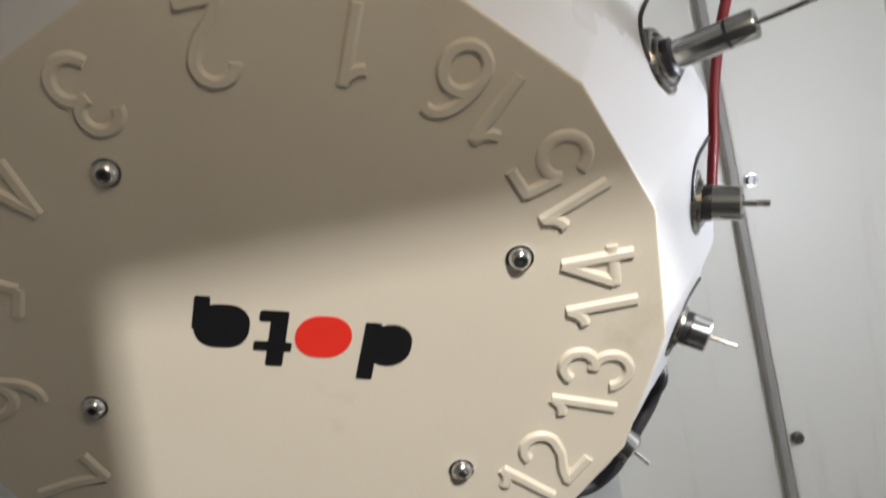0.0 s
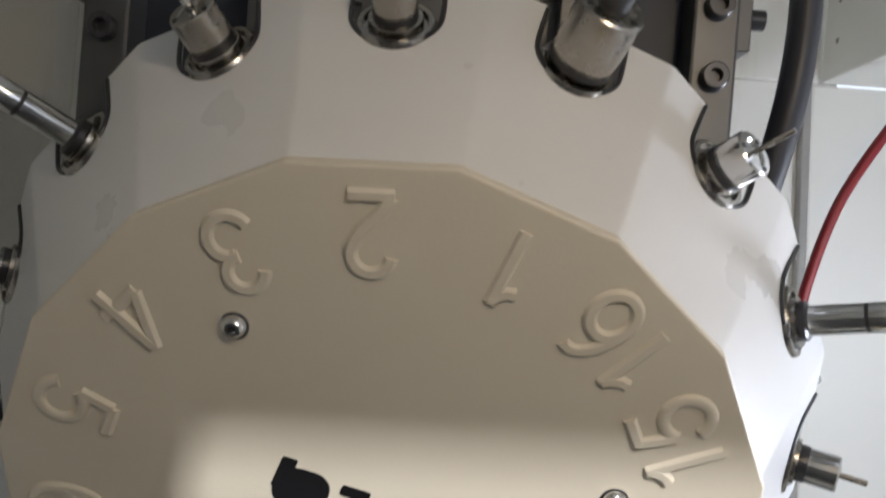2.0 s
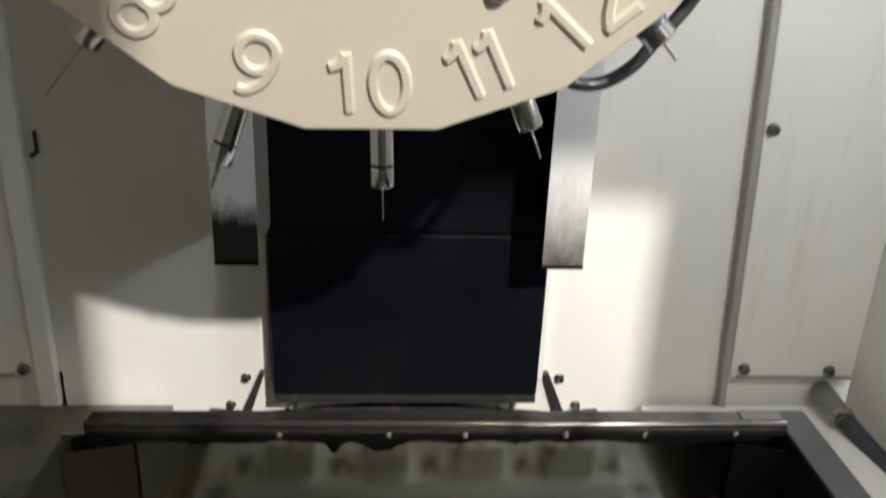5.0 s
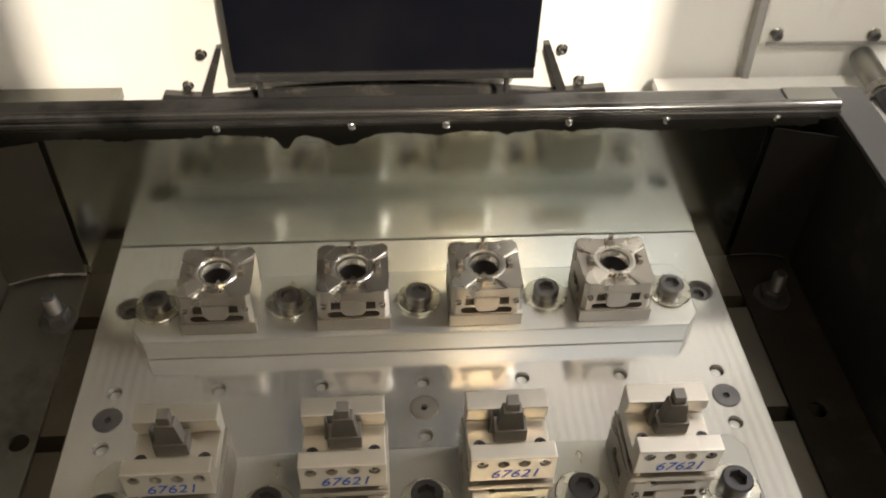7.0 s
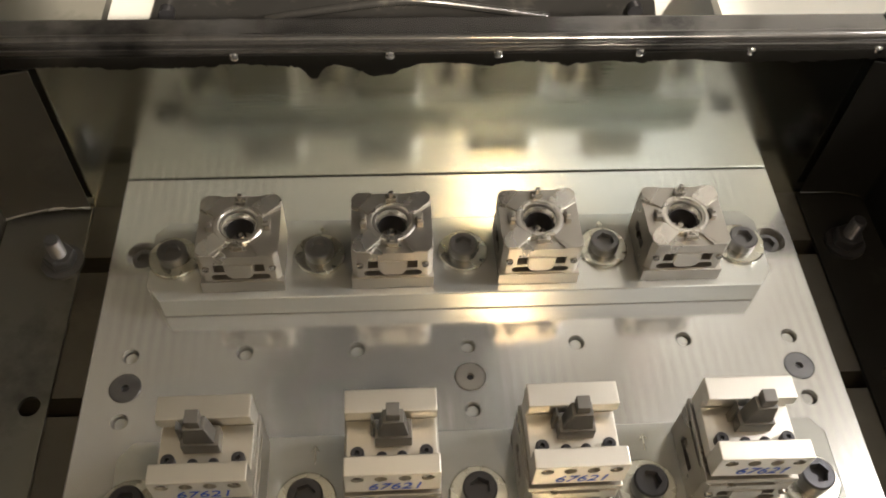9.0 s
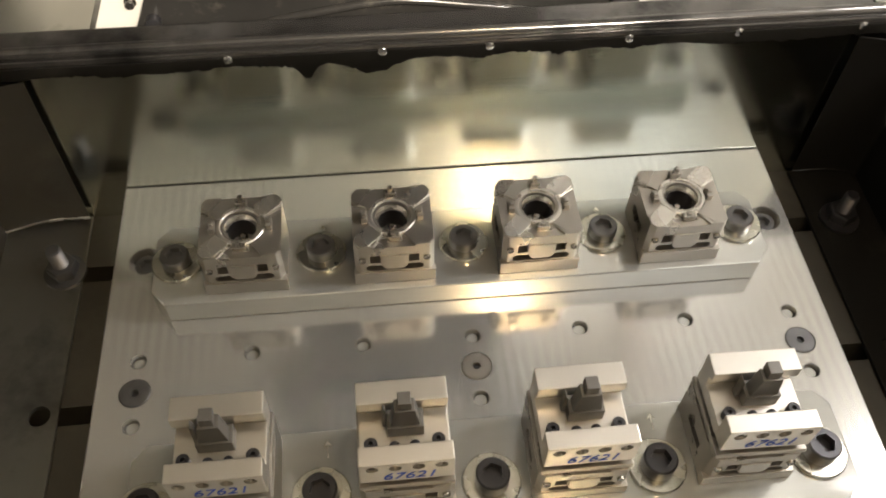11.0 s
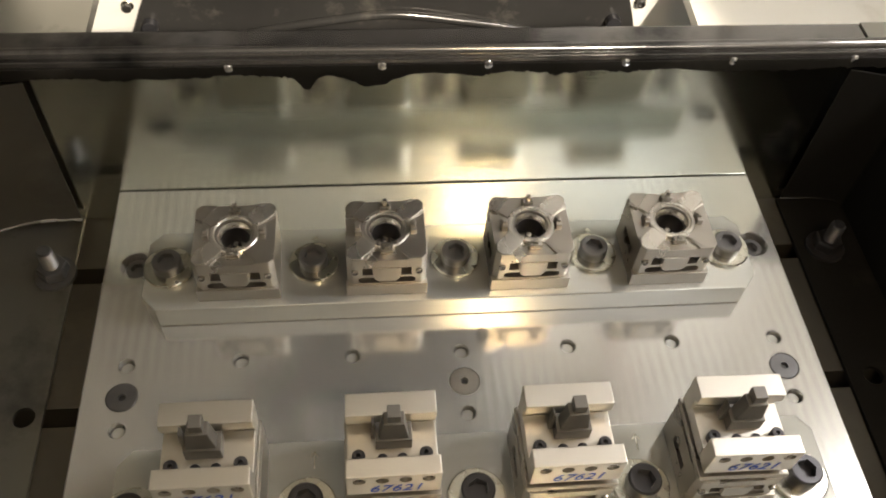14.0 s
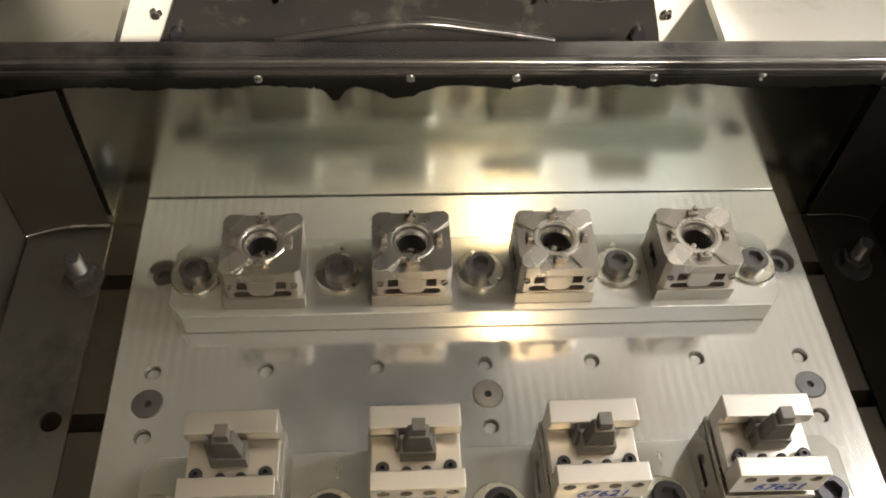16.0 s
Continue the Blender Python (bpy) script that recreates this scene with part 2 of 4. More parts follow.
def tube(points, radius, seg=14, bm=None):
    """A round bar or hose along a smoothed line."""
    pts = [Vector(p) for p in points]
    fine = []
    for i in range(len(pts) - 1):
        a, b0, c, d = pts[max(i - 1, 0)], pts[i], pts[i + 1], pts[min(i + 2, len(pts) - 1)]
        for s in range(8):
            t = s / 8
            fine.append(0.5 * ((2 * b0) + (c - a) * t + (2 * a - 5 * b0 + 4 * c - d) * t * t + (3 * b0 - a - 3 * c + d) * t ** 3))
    fine.append(pts[-1])
    b = bmesh.new()
    rings = []
    side = None
    for i, p in enumerate(fine):
        way = (fine[min(i + 1, len(fine) - 1)] - fine[max(i - 1, 0)]).normalized()
        if side is None:
            side = way.orthogonal().normalized()
        side = (side - way * side.dot(way)).normalized()
        up = way.cross(side)
        rings.append([b.verts.new(p + radius * (math.cos(2 * math.pi * k / seg) * side + math.sin(2 * math.pi * k / seg) * up)) for k in range(seg)])
    for p, q in zip(rings, rings[1:]):
        for k in range(seg):
            b.faces.new((p[k], p[(k + 1) % seg], q[(k + 1) % seg], q[k]))
    b.faces.new(rings[0][::-1])
    b.faces.new(rings[-1])
    bmesh.ops.recalc_face_normals(b, faces=b.faces[:])
    return merge(bm, b)


def text_mesh(body, size, extrude, bevel=0.0, offset=0.0, shear=0.0):
    cu = bpy.data.curves.new("t", "FONT")
    cu.body, cu.size, cu.extrude, cu.bevel_depth, cu.offset, cu.shear = body, size, extrude, bevel, offset, shear
    cu.align_x, cu.align_y, cu.resolution_u, cu.bevel_resolution = "CENTER", "CENTER", 4, 2
    ob = new("t", cu)
    bpy.context.view_layer.update()
    me = bpy.data.meshes.new_from_object(ob.evaluated_get(bpy.context.evaluated_depsgraph_get()))
    b = bmesh.new()
    b.from_mesh(me)
    bpy.data.objects.remove(ob)
    bpy.data.curves.remove(cu)
    bpy.data.meshes.remove(me)
    return b


def cut(ob, tools):
    """Cuts solid shapes out of a mesh for good."""
    bpy.context.view_layer.update()
    for t in tools:
        md = ob.modifiers.new("cut", "BOOLEAN")
        md.operation, md.object, md.solver = "DIFFERENCE", t, "EXACT"
    bpy.context.view_layer.update()
    me = bpy.data.meshes.new_from_object(ob.evaluated_get(bpy.context.evaluated_depsgraph_get()))
    ob.modifiers.clear()
    ob.data = me
    for t in tools:
        bpy.data.objects.remove(t)
    return ob


def struct(name, bm, material, label, category, smooth=False):
    return tagged(part(name, bm, material, smooth=smooth), label, category, kind="structure")


def socket_screw(name, head_r, head_h, material, m, label, category="bolt", group="", washer=0.0, flat=False):
    """A socket-head cap screw with a real hex socket, on a washer where one is given."""
    e = empty(name, m)
    tagged(e, label, category, group)
    base = 0.0
    if washer:
        part("washer", lathe([(head_r * 0.6, 0), (washer - 0.0008, 0), (washer, 0.0008), (washer, 0.0022), (washer - 0.0008, 0.003), (head_r * 0.6, 0.003), (head_r * 0.6, 0)], 40), ZINC, e, "zinc-plated flat washer", smooth=True)
        base = 0.003
    hx, d = head_r * 0.62, head_h * 0.55
    b = bmesh.new()
    n = 24
    out0 = [b.verts.new((head_r * math.cos(2 * math.pi * i / n), head_r * math.sin(2 * math.pi * i / n), base)) for i in range(n)]
    out1 = [b.verts.new((head_r * math.cos(2 * math.pi * i / n), head_r * math.sin(2 * math.pi * i / n), base + head_h - head_r * 0.1)) for i in range(n)]
    out2 = [b.verts.new((head_r * 0.9 * math.cos(2 * math.pi * i / n), head_r * 0.9 * math.sin(2 * math.pi * i / n), base + head_h)) for i in range(n)]
    def hexr(i):
        a = 2 * math.pi * i / n
        return hx * math.cos(math.pi / 6) / math.cos((a % (math.pi / 3)) - math.pi / 6)
    in0 = [b.verts.new((hexr(i) * math.cos(2 * math.pi * i / n), hexr(i) * math.sin(2 * math.pi * i / n), base + head_h)) for i in range(n)]
    in1 = [b.verts.new((hexr(i) * math.cos(2 * math.pi * i / n), hexr(i) * math.sin(2 * math.pi * i / n), base + head_h - d)) for i in range(n)]
    for p, q in ((out0, out1), (out1, out2), (out2, in0), (in0, in1)):
        for i in range(n):
            b.faces.new((p[i], p[(i + 1) % n], q[(i + 1) % n], q[i]))
    b.faces.new(in1)
    b.faces.new(out0[::-1])
    bmesh.ops.recalc_face_normals(b, faces=b.faces[:])
    part("head", b, material, e, smooth=True)
    return e


# ---- chamber ----
WY = 0.66
struct("wall_rear", box(-0.56, 0.5, WY, WY + 0.012, -0.30, 1.75), PAINT, "white painted rear sheet-metal wall, stained by coolant", "wall")
struct("wall_rear_side_1", prism([(0.5165, -0.118), (0.74, -0.118), (0.74, 1.0875), (0.4595, 1.0875)], -WY - 0.004, -WY + 0.012, 0.004, pose(0, 0, 0, 90)), PAINT, "white painted bolted cover panel of the rear wall", "wall")
struct("wall_rear_side_2", box(-0.78, -0.575, WY - 0.012, WY + 0.004, -0.118, 1.75, 0.004), PAINT, "white painted bolted cover panel in shade", "wall")
struct("wall_rear_low_1", box(0.50, 0.74, WY, WY + 0.012, -0.40, -0.119), PAINT, "white painted lower rear sheet", "wall")
struct("wall_rear_low_2", box(-0.78, -0.54, WY, WY + 0.012, -0.40, -0.119), PAINT, "white painted lower rear sheet", "wall")
struct("trim_1", prism([(0.504, -0.175), (0.5160, -0.175), (0.4585, 1.0875), (0.4465, 1.0875)], -WY - 0.004, -WY + 0.018, 0.003, pose(0, 0, 0, 90)), SEAM, "grey folded edge strip between wall panels", "trim")
struct("trim_2", box(-0.5745, -0.545, WY - 0.018, WY + 0.004, -0.175, 1.75, 0.003), PAINT, "white folded edge strip between wall panels", "trim")
struct("wall_right", box(0.72, 0.735, -0.7595, WY - 0.013, -0.60, 1.75), PAINT, "white painted right side wall of the machine", "wall")
struct("wall_left", box(-0.775, -0.76, -0.80, WY - 0.013, -0.60, 1.75), PAINT, "white painted left side wall of the machine", "wall")
struct("ceiling", box(-0.775, 0.735, -0.80, WY + 0.02, 1.7505, 1.765), PAINT, "white painted roof of the machine chamber", "ceiling")
struct("floor", box(-0.775, 0.735, -0.80, WY + 0.02, -0.62, -0.60), GREYSHEET, "grey steel chip floor under the table", "floor")
struct("wall_front_1", box(-0.775, 1.6, -0.80, -0.76, 1.215, 1.75), PAINT, "white door header of the machine", "wall")
struct("wall_front_2", box(-0.775, 0.127, -0.80, -0.76, 0.8705, 1.2145), PAINT, "white half-closed sliding door", "wall")
# added out of view: keeps the high bay lamp off table and splash wall
struct("wall_front_3", box(-0.775, 1.6, -0.80, -0.76, -0.60, 0.87), BLOCKER, "unseen front wall added to block low light, grey to dim its reflection", "wall")

struct("wall_rear_upper", box(-0.30, 0.4695, WY - 0.014, WY - 0.0005, 1.088, 1.75, 0.003), PAINT, "white painted upper rear panel", "wall")
struct("upper_housing", box(0.470, 0.7195, -0.36, WY - 0.015, 1.088, 1.75, 0.004), PAINT, "white painted overhead housing along the side wall", "housing")
struct("side_chute_1", prism([(0.345, -0.45), (0.7195, -0.45), (0.7195, WY - 0.015), (0.376, WY - 0.015)], -0.185, -0.17), PAINT, "white painted chip chute sheet beside the table", "chute")
# grey instead of white paint: dirt plus the weaker light on this side
struct("side_chute_2", prism([(-0.7595, -0.45), (-0.372, -0.45), (-0.372, WY - 0.015), (-0.7595, WY - 0.015)], -0.185, -0.17), GREYSHEET, "dirty chip chute sheet beside the table, greyed for shade", "chute")
struct("rear_chute", prism([(-0.3715, 0.21), (0.3755, 0.21), (0.3755, WY - 0.001), (-0.3715, WY - 0.001)], -0.33, -0.315), OIL, "oily chip chute sheet behind the table", "chute")


def wall_bolt(x, z, y=WY - 0.013, material=BOLTGREY, label="grey hexagon socket bolt in the wall panel", r=0.0075):
    return socket_screw("wall_bolt", r, 0.007, material, pose(x, y, z, 90), label, "bolt", "wall bolts", washer=r * 1.35)


for x, z in ((0.495, 0.675), (0.510, 0.294), (0.536, -0.100), (0.678, -0.103), (-0.590, 0.291), (-0.590, -0.105), (-0.590, 0.72)):
    wall_bolt(x, z)
for x, z in ((-0.259, -0.127), (-0.285, -0.177), (0.240, -0.126), (0.271, -0.177), (-0.35, -0.218), (0.335, -0.218)):
    wall_bolt(x, z, WY, OIL, "oil-stained button bolt in the rear wall", 0.006)
for i in range(7):
    struct("rivet_%d" % (i + 1), lathe([(0, 0.0012), (0.003, 0.0012), (0.004, 0)], 12, pose(0.4695, WY - 0.06, 1.138 + 0.055 * i, 90, 0, -90)), SEAM, "small rivet on the housing edge", "rivet")

for k, (x0, x1) in enumerate(((0.5255, 0.7190), (-0.7590, -0.6050))):
    struct("panel_seam_%d" % (k + 1), box(x0, x1, WY - 0.0165, WY - 0.0132, -0.1185, -0.1135, 0.001), SEAM, "grey seam along the foot of the wall panel", "seam")

# ---- way cover and slide covers ----
set_before = set(bpy.data.objects)
wc = empty("way_cover", pose(-0.018, 0.60, 0))
tagged(wc, "black steel telescopic way cover on the rear wall", "way cover")
part("lower_panel", box(-0.201, 0.201, 0, 0.0595, -0.115, 0.150, 0.004), BLACK, wc)
part("upper_panel", box(-0.196, 0.196, 0.004, 0.0595, 0.151, 1.35, 0.003), BLACK, wc)
part("wiper_edge", box(-0.199, 0.199, -0.006, 0.004, -0.125, -0.113, 0.002), OIL, wc, "oily rubber wiper lip")
for x in (-0.17, 0.165):
    part("drain_pin", lathe([(0.004, -0.155), (0.004, -0.122), (0, -0.122)], 10, pose(x, 0.01, 0)), OIL, wc)
for x0, x1, lab in ((0.154, 0.209, "white sheet-metal slide cover smeared with black grease"), (-0.273, -0.217, "slide cover blackened with grease near its foot")):
    sc = empty("slide_cover", pose((x0 + x1) / 2, 0.504, 0.143))
    tagged(sc, lab, "cover", "slide covers")
    h, s = (x1 - x0) / 2, 1 if x0 > 0 else -1
    part("front_sheet", box(-h, h, 0, 0.003, 0, 1.2, 0.0008), SMEAR_THIN if s > 0 else SMEAR_THICK, sc, "white sheet smeared with black grease towards its foot")
    part("side_sheet", box(min(s * h, s * (h - 0.003)), max(s * h, s * (h - 0.003)), 0.0032, WY - 0.504, 0, 1.2), PAINT, sc)
    part("lip", box(-h, h, -0.0035, -0.0012, 0.0, 0.005, 0.0005), DARKWALL, sc, "grease-blackened lower lip")
for s, x0 in ((1, 0.196), (-1, -0.232)):
    ga = empty("guide_strip", pose(x0, WY - 0.012, -0.115))
    tagged(ga, "dark oily guide strip bent beside the way cover", "guide", "guide strips")
    part("upright", box(-0.004, 0.004, 0, 0.0118, 0.0, 0.24, 0.001), PAINT, ga, "cream painted upright")
    g = prism([(0.006 * s, 0.01), (0.014 * s, 0.01), (0.05 * s, -0.075), (0.034 * s, -0.075)] if s > 0 else [(-0.006, 0.01), (-0.034, -0.075), (-0.05, -0.075), (-0.014, 0.01)], -0.0115, 0, m=pose(0, 0, 0, 90))
    part("bent_foot", g, OIL, ga)
ap = empty("drip_apron", pose(-0.018, WY - 0.03, -0.13))
tagged(ap, "dark oil-soaked steel drip apron under the way cover", "apron")
part("sheet", prism([(-0.375, -0.183), (0.36, -0.183), (0.335, -0.10), (0.315, -0.045), (0.24, -0.052), (0.0, -0.030), (-0.24, -0.052), (-0.31, -0.045), (-0.335, -0.10)], -0.0295, -0.016, 0.002, pose(0, 0, 0, 90)), OIL, ap)
part("ridge", tube([(-0.19, 0.014, -0.115), (-0.10, 0.013, -0.098), (0, 0.012, -0.085), (0.10, 0.013, -0.098), (0.19, 0.014, -0.115)], 0.006), OIL, ap, smooth=True)
for x in (-0.315, 0.305):
    part("screw", lathe([(0, -0.004), (0.009, -0.004), (0.010, 0), (0.010, 0.012), (0, 0.012)], 16, pose(x, 0.016, -0.10, 90)), BLACKOX, ap, smooth=True)
cp = empty("coolant_pipe", pose(0.673, 0.60, -0.140))
tagged(cp, "dark rubber coolant pipe with a metal elbow fitting", "pipe")
part("elbow", tube([(-0.01, 0.045, 0.01), (-0.012, 0.01, 0.008), (0.0, -0.02, -0.006)], 0.017), GREYSHEET, cp, smooth=True)
part("collar", lathe([(0, 0), (0.022, 0), (0.022, 0.012), (0, 0.012)], 6, pose(-0.004, -0.012, -0.002, 110)), TOOLSTEEL, cp)
part("hose", tube([(0.0, -0.02, -0.006), (0.016, -0.09, -0.02), (0.03, -0.19, -0.022)], 0.0145), RUBBER, cp, smooth=True)

# ---- table and its splash guard ----
BACK = pose(0, 0.1550, 0, -0.5)


def leaning(x0, x1, y0, y1, z0, z1):
    b = box(x0, x1, y0, y1, z0, z1)
    b.transform(BACK)
    return b


struct("shroud_rear", leaning(-0.352, 0.3425, 0, 0.003, -0.032, 0.122), MIRROR, "polished sheet-steel splash wall behind the fixture plate", "splash guard")
struct("shroud_left", prism([(-0.370, -0.45), (-0.366, -0.45), (-0.349, 0.158), (-0.353, 0.158)], -0.17, 0.117), OILSHEET, "dull oily steel side wall of the splash guard", "splash guard")
struct("shroud_right", box(0.3435, 0.347, -0.45, 0.18, -0.17, 0.117), DARKWALL, "oily side wall of the splash guard, darkened further for shade", "splash guard")
struct("shroud_flange_right", box(0.3435, 0.377, -0.45, 0.198, 0.1172, 0.122, 0.0015), CAST, "folded dark top flange of the splash guard", "splash guard")
rail = empty("splash_rail", pose(0, 0.1595, 0.1170))
tagged(rail, "wet dark rolled steel rail along the splash guard", "rail")
part("flange", box(-0.330, 0.342, -0.0042, -0.0004, 0.003, 0.0105, 0.001), RAIL, rail)
part("hem", tube([(-0.331, 0.003, 0.0119), (-0.1, 0.003, 0.0124), (0.1, 0.003, 0.0118), (0.342, 0.003, 0.0120)], 0.0046, 18), RAIL, rail, smooth=True)
part("top_sheet", box(-0.331, 0.342, 0.004, 0.024, 0.0085, 0.0138, 0.002), RAIL, rail)
part("end_plate", box(0.30, 0.341, 0.006, 0.023, 0.0139, 0.0153, 0.0005), GREYSHEET, rail)
random.seed(3)
low = []
n = 320
for i in range(n + 1):
    x = -0.335 + 0.66 * i / n
    d = 0.0060 + 0.0030 * noise.noise((x * 28, 0.3, 0)) + 0.0045 * abs(noise.noise((x * 75, 4, 0))) + 0.0030 * abs(noise.noise((x * 210, 9, 0)))
    d += 0.012 * math.exp(-((x + 0.100) / 0.007) ** 2) + 0.009 * math.exp(-((x + 0.055) / 0.016) ** 2) + 0.008 * math.exp(-((x + 0.318) / 0.006) ** 2)
    low.append((x, 0.0045 - max(0.001, d)))
b = prism([(0.325, 0.006), (-0.335, 0.006)] + low, 0.0012, 0.0021, m=pose(0, -0.0035, 0, 89.5))
part("oil_film", b, DARKWALL, rail, "black dripping oil film")
for x in (-0.151, -0.048, 0.025, 0.122, 0.200, 0.290):
    part("rivet", lathe([(0, 0.0025), (0.002, 0.0022), (0.0034, 0.001), (0.0036, 0)], 14, pose(x, -0.0042, 0.0045, 90)), CHROME, rail, "bright round-headed rivet", smooth=True)

tb = struct("table", box(-0.352, 0.3425, -0.45, 0.166, -0.09, -0.0335), OILSHEET, "oil-browned steel machine table with cross slots", "table")
cut(tb, [part("c", box(-0.40, 0.40, y - 0.007, y + 0.007, -0.062, 0), BLACK) for y in (0.099, -0.019, -0.139)])
pl = struct("fixture_plate", box(-0.251, 0.252, -0.32, 0.1542, -0.033, 0, 0.0008), PLATE, "milled aluminium fixture plate with drilled holes", "plate")
tools = []
for i in range(7):
    tools.append(part("c", lathe([(0, -0.013), (0.0052, -0.013), (0.0052, -0.0006), (0.0062, 0.0008), (0, 0.0008)], 24, pose(-0.225 + 0.075 * i, 0, 0)), HOLE))
for x in (-0.225, 0, 0.225):
    tools.append(part("c", lathe([(0, -0.013), (0.0052, -0.013), (0.0052, -0.0006), (0.0062, 0.0008), (0, 0.0008)], 24, pose(x, -0.047, 0)), HOLE))
    tools.append(part("c", lathe([(0, -0.003), (0.0106, -0.003), (0.0106, 0.001), (0, 0.001)], 32, pose(x, -0.0235, 0)), HOLE))
for x in (-0.229, 0.235):
    tools.append(part("c", lathe([(0, -0.012), (0.0115, -0.012), (0.0115, 0.001), (0, 0.001)], 32, pose(x, 0.083, 0)), HOLE))
cut(pl, tools)
for x in (-0.225, 0, 0.225):
    e = empty("locating_bush", pose(x, -0.0235, -0.003))
    tagged(e, "round grey steel locating bush set in the plate", "bush", "locating bushes")
    part("disc", lathe([(0.0026, 0.0005), (0.0026, 0.0034), (0.0096, 0.0034), (0.0102, 0.0028), (0.0102, 0), (0, 0)], 36), BLOCK if x == 0 else BOLTGREY, e, smooth=True)
    part("socket", lathe([(0, 0.0012), (0.0026, 0.0012), (0.0026, 0.0006), (0, 0.0006)], 6), BLACKOX, e)
for x in (-0.229, 0.235):
    socket_screw("counterbore_screw", 0.0085, 0.008, BOLTGREY, pose(x, 0.083, -0.012), "dark socket screw sunk in the fixture plate", "screw", "plate screws")
# right ledge and stud take darker materials than the left, standing in for shade
for s in (-1, 1):
    xx = -0.297 if s < 0 else 0.311
    x0, x1 = (-0.348, -0.2845) if s < 0 else (0.2875, 0.3425)
    ledge = struct("ledge_%d" % (1 if s < 0 else 2), box(x0, x1, -0.44, 0.1535, -0.0334, -0.0300, 0.0006), GREYSHEET if s < 0 else DARKWALL, "dull oily steel ledge sheet bolted on the machine table, right one darkened for shade", "ledge")
    cut(ledge, [part("c", lathe([(0, -0.05), (0.0075, -0.05), (0.0075, 0), (0, 0)], 24, pose(xx - 0.004 * (1 if s > 0 else 0), -0.019, 0)), HOLE)])
    st = empty("clamp_stud", pose(xx, 0.099, -0.030))
    tagged(st, "threaded steel clamp stud with washer and hexagon nut", "stud", "clamp studs")
    part("washer", lathe([(0, 0), (0.0155, 0), (0.0155, 0.003), (0, 0.003)], 32), BOLTGREY if s < 0 else BLACKOX, st, smooth=True)
    part("nut", lathe([(0, 0.003), (0.0108, 0.003), (0.0115, 0.0045), (0.0115, 0.0115), (0.0105, 0.013), (0, 0.013)], 6, pose(0, 0, 0, 0, 0, 20)), BOLTGREY if s < 0 else BLACKOX, st)
    prof = [(0, 0.013)]
    for k in range(12):
        prof += [(0.0060, 0.013 + 0.0014 * k), (0.0051, 0.0137 + 0.0014 * k)]
    part("threaded_rod", lathe(prof + [(0.0045, 0.031), (0, 0.031)], 18), BOLTGREY if s < 0 else BLACKOX, st, smooth=False)
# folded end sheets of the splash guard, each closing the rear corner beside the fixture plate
# the right sheet is coloured darker than the left for the shade there
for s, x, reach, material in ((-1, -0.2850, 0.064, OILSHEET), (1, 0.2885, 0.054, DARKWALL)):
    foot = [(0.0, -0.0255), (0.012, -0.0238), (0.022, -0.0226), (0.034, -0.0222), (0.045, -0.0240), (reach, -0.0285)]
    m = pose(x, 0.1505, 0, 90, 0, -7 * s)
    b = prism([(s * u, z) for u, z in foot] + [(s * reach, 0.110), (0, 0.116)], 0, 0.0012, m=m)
    struct("guard_end_sheet_%d" % (1 if s < 0 else 2), b, material, "oily folded end sheet of the splash guard, right one coloured darker for shade", "sheet")
    bead = tube([m @ Vector((s * u, z + 0.0003 * math.sin(900 * u), 0.0016)) for u, z in foot], 0.0012 if s < 0 else 0.0006, 8)
    struct("weld_seam_%d" % (1 if s < 0 else 2), bead, PAD if s < 0 else OIL, "uneven bright weld bead at the foot of the splash guard" if s < 0 else "thin dark weld bead at the foot of the splash guard", "weld", True)
for x, y in [(-0.225 + 0.075 * i, 0) for i in range(7)] + [(-0.225, -0.047), (0, -0.047), (0.225, -0.047)]:
    part("dowel_pin", lathe([(0, -0.0034), (0.0036, -0.0034), (0.0045, -0.0042), (0.0045, -0.0125), (0, -0.0125)], 24, pose(x, y, 0)), BAR, pl, "flush steel dowel", smooth=True)

# ---- fixtures ----
def mounting_bar(y0, y1, label):
    e = empty("mounting_bar", pose(0, (y0 + y1) / 2, 0))
    tagged(e, label, "bar", "mounting bars")
    h = (y1 - y0) / 2
    part("bar", prism([(-0.206, -h), (0.207, -h), (0.217, -h + 0.012), (0.217, h - 0.010), (0.209, h), (-0.207, h), (-0.216, h - 0.010), (-0.216, -h + 0.012)], 0.0002, 0.020, 0.0009), BAR, e)
    for x in (-0.099, 0.101):
        ar = prism([(-0.0002, -0.006), (0.0004, -0.006), (0.0004, 0.003), (0.0022, 0.001), (0.0026, 0.0014), (0.0001, 0.005), (-0.0024, 0.0014), (-0.002, 0.001), (-0.0002, 0.003)], 0.0200, 0.0202, m=pose(x, h - 0.012, 0))
        part("arrow_mark", ar, ZINC, e, "thin scratched arrow")
    return e


mounting_bar(0.030, 0.096, "long ground steel mounting bar for the rear holders")
mounting_bar(-0.142, -0.070, "long ground steel mounting bar for the vise holders")


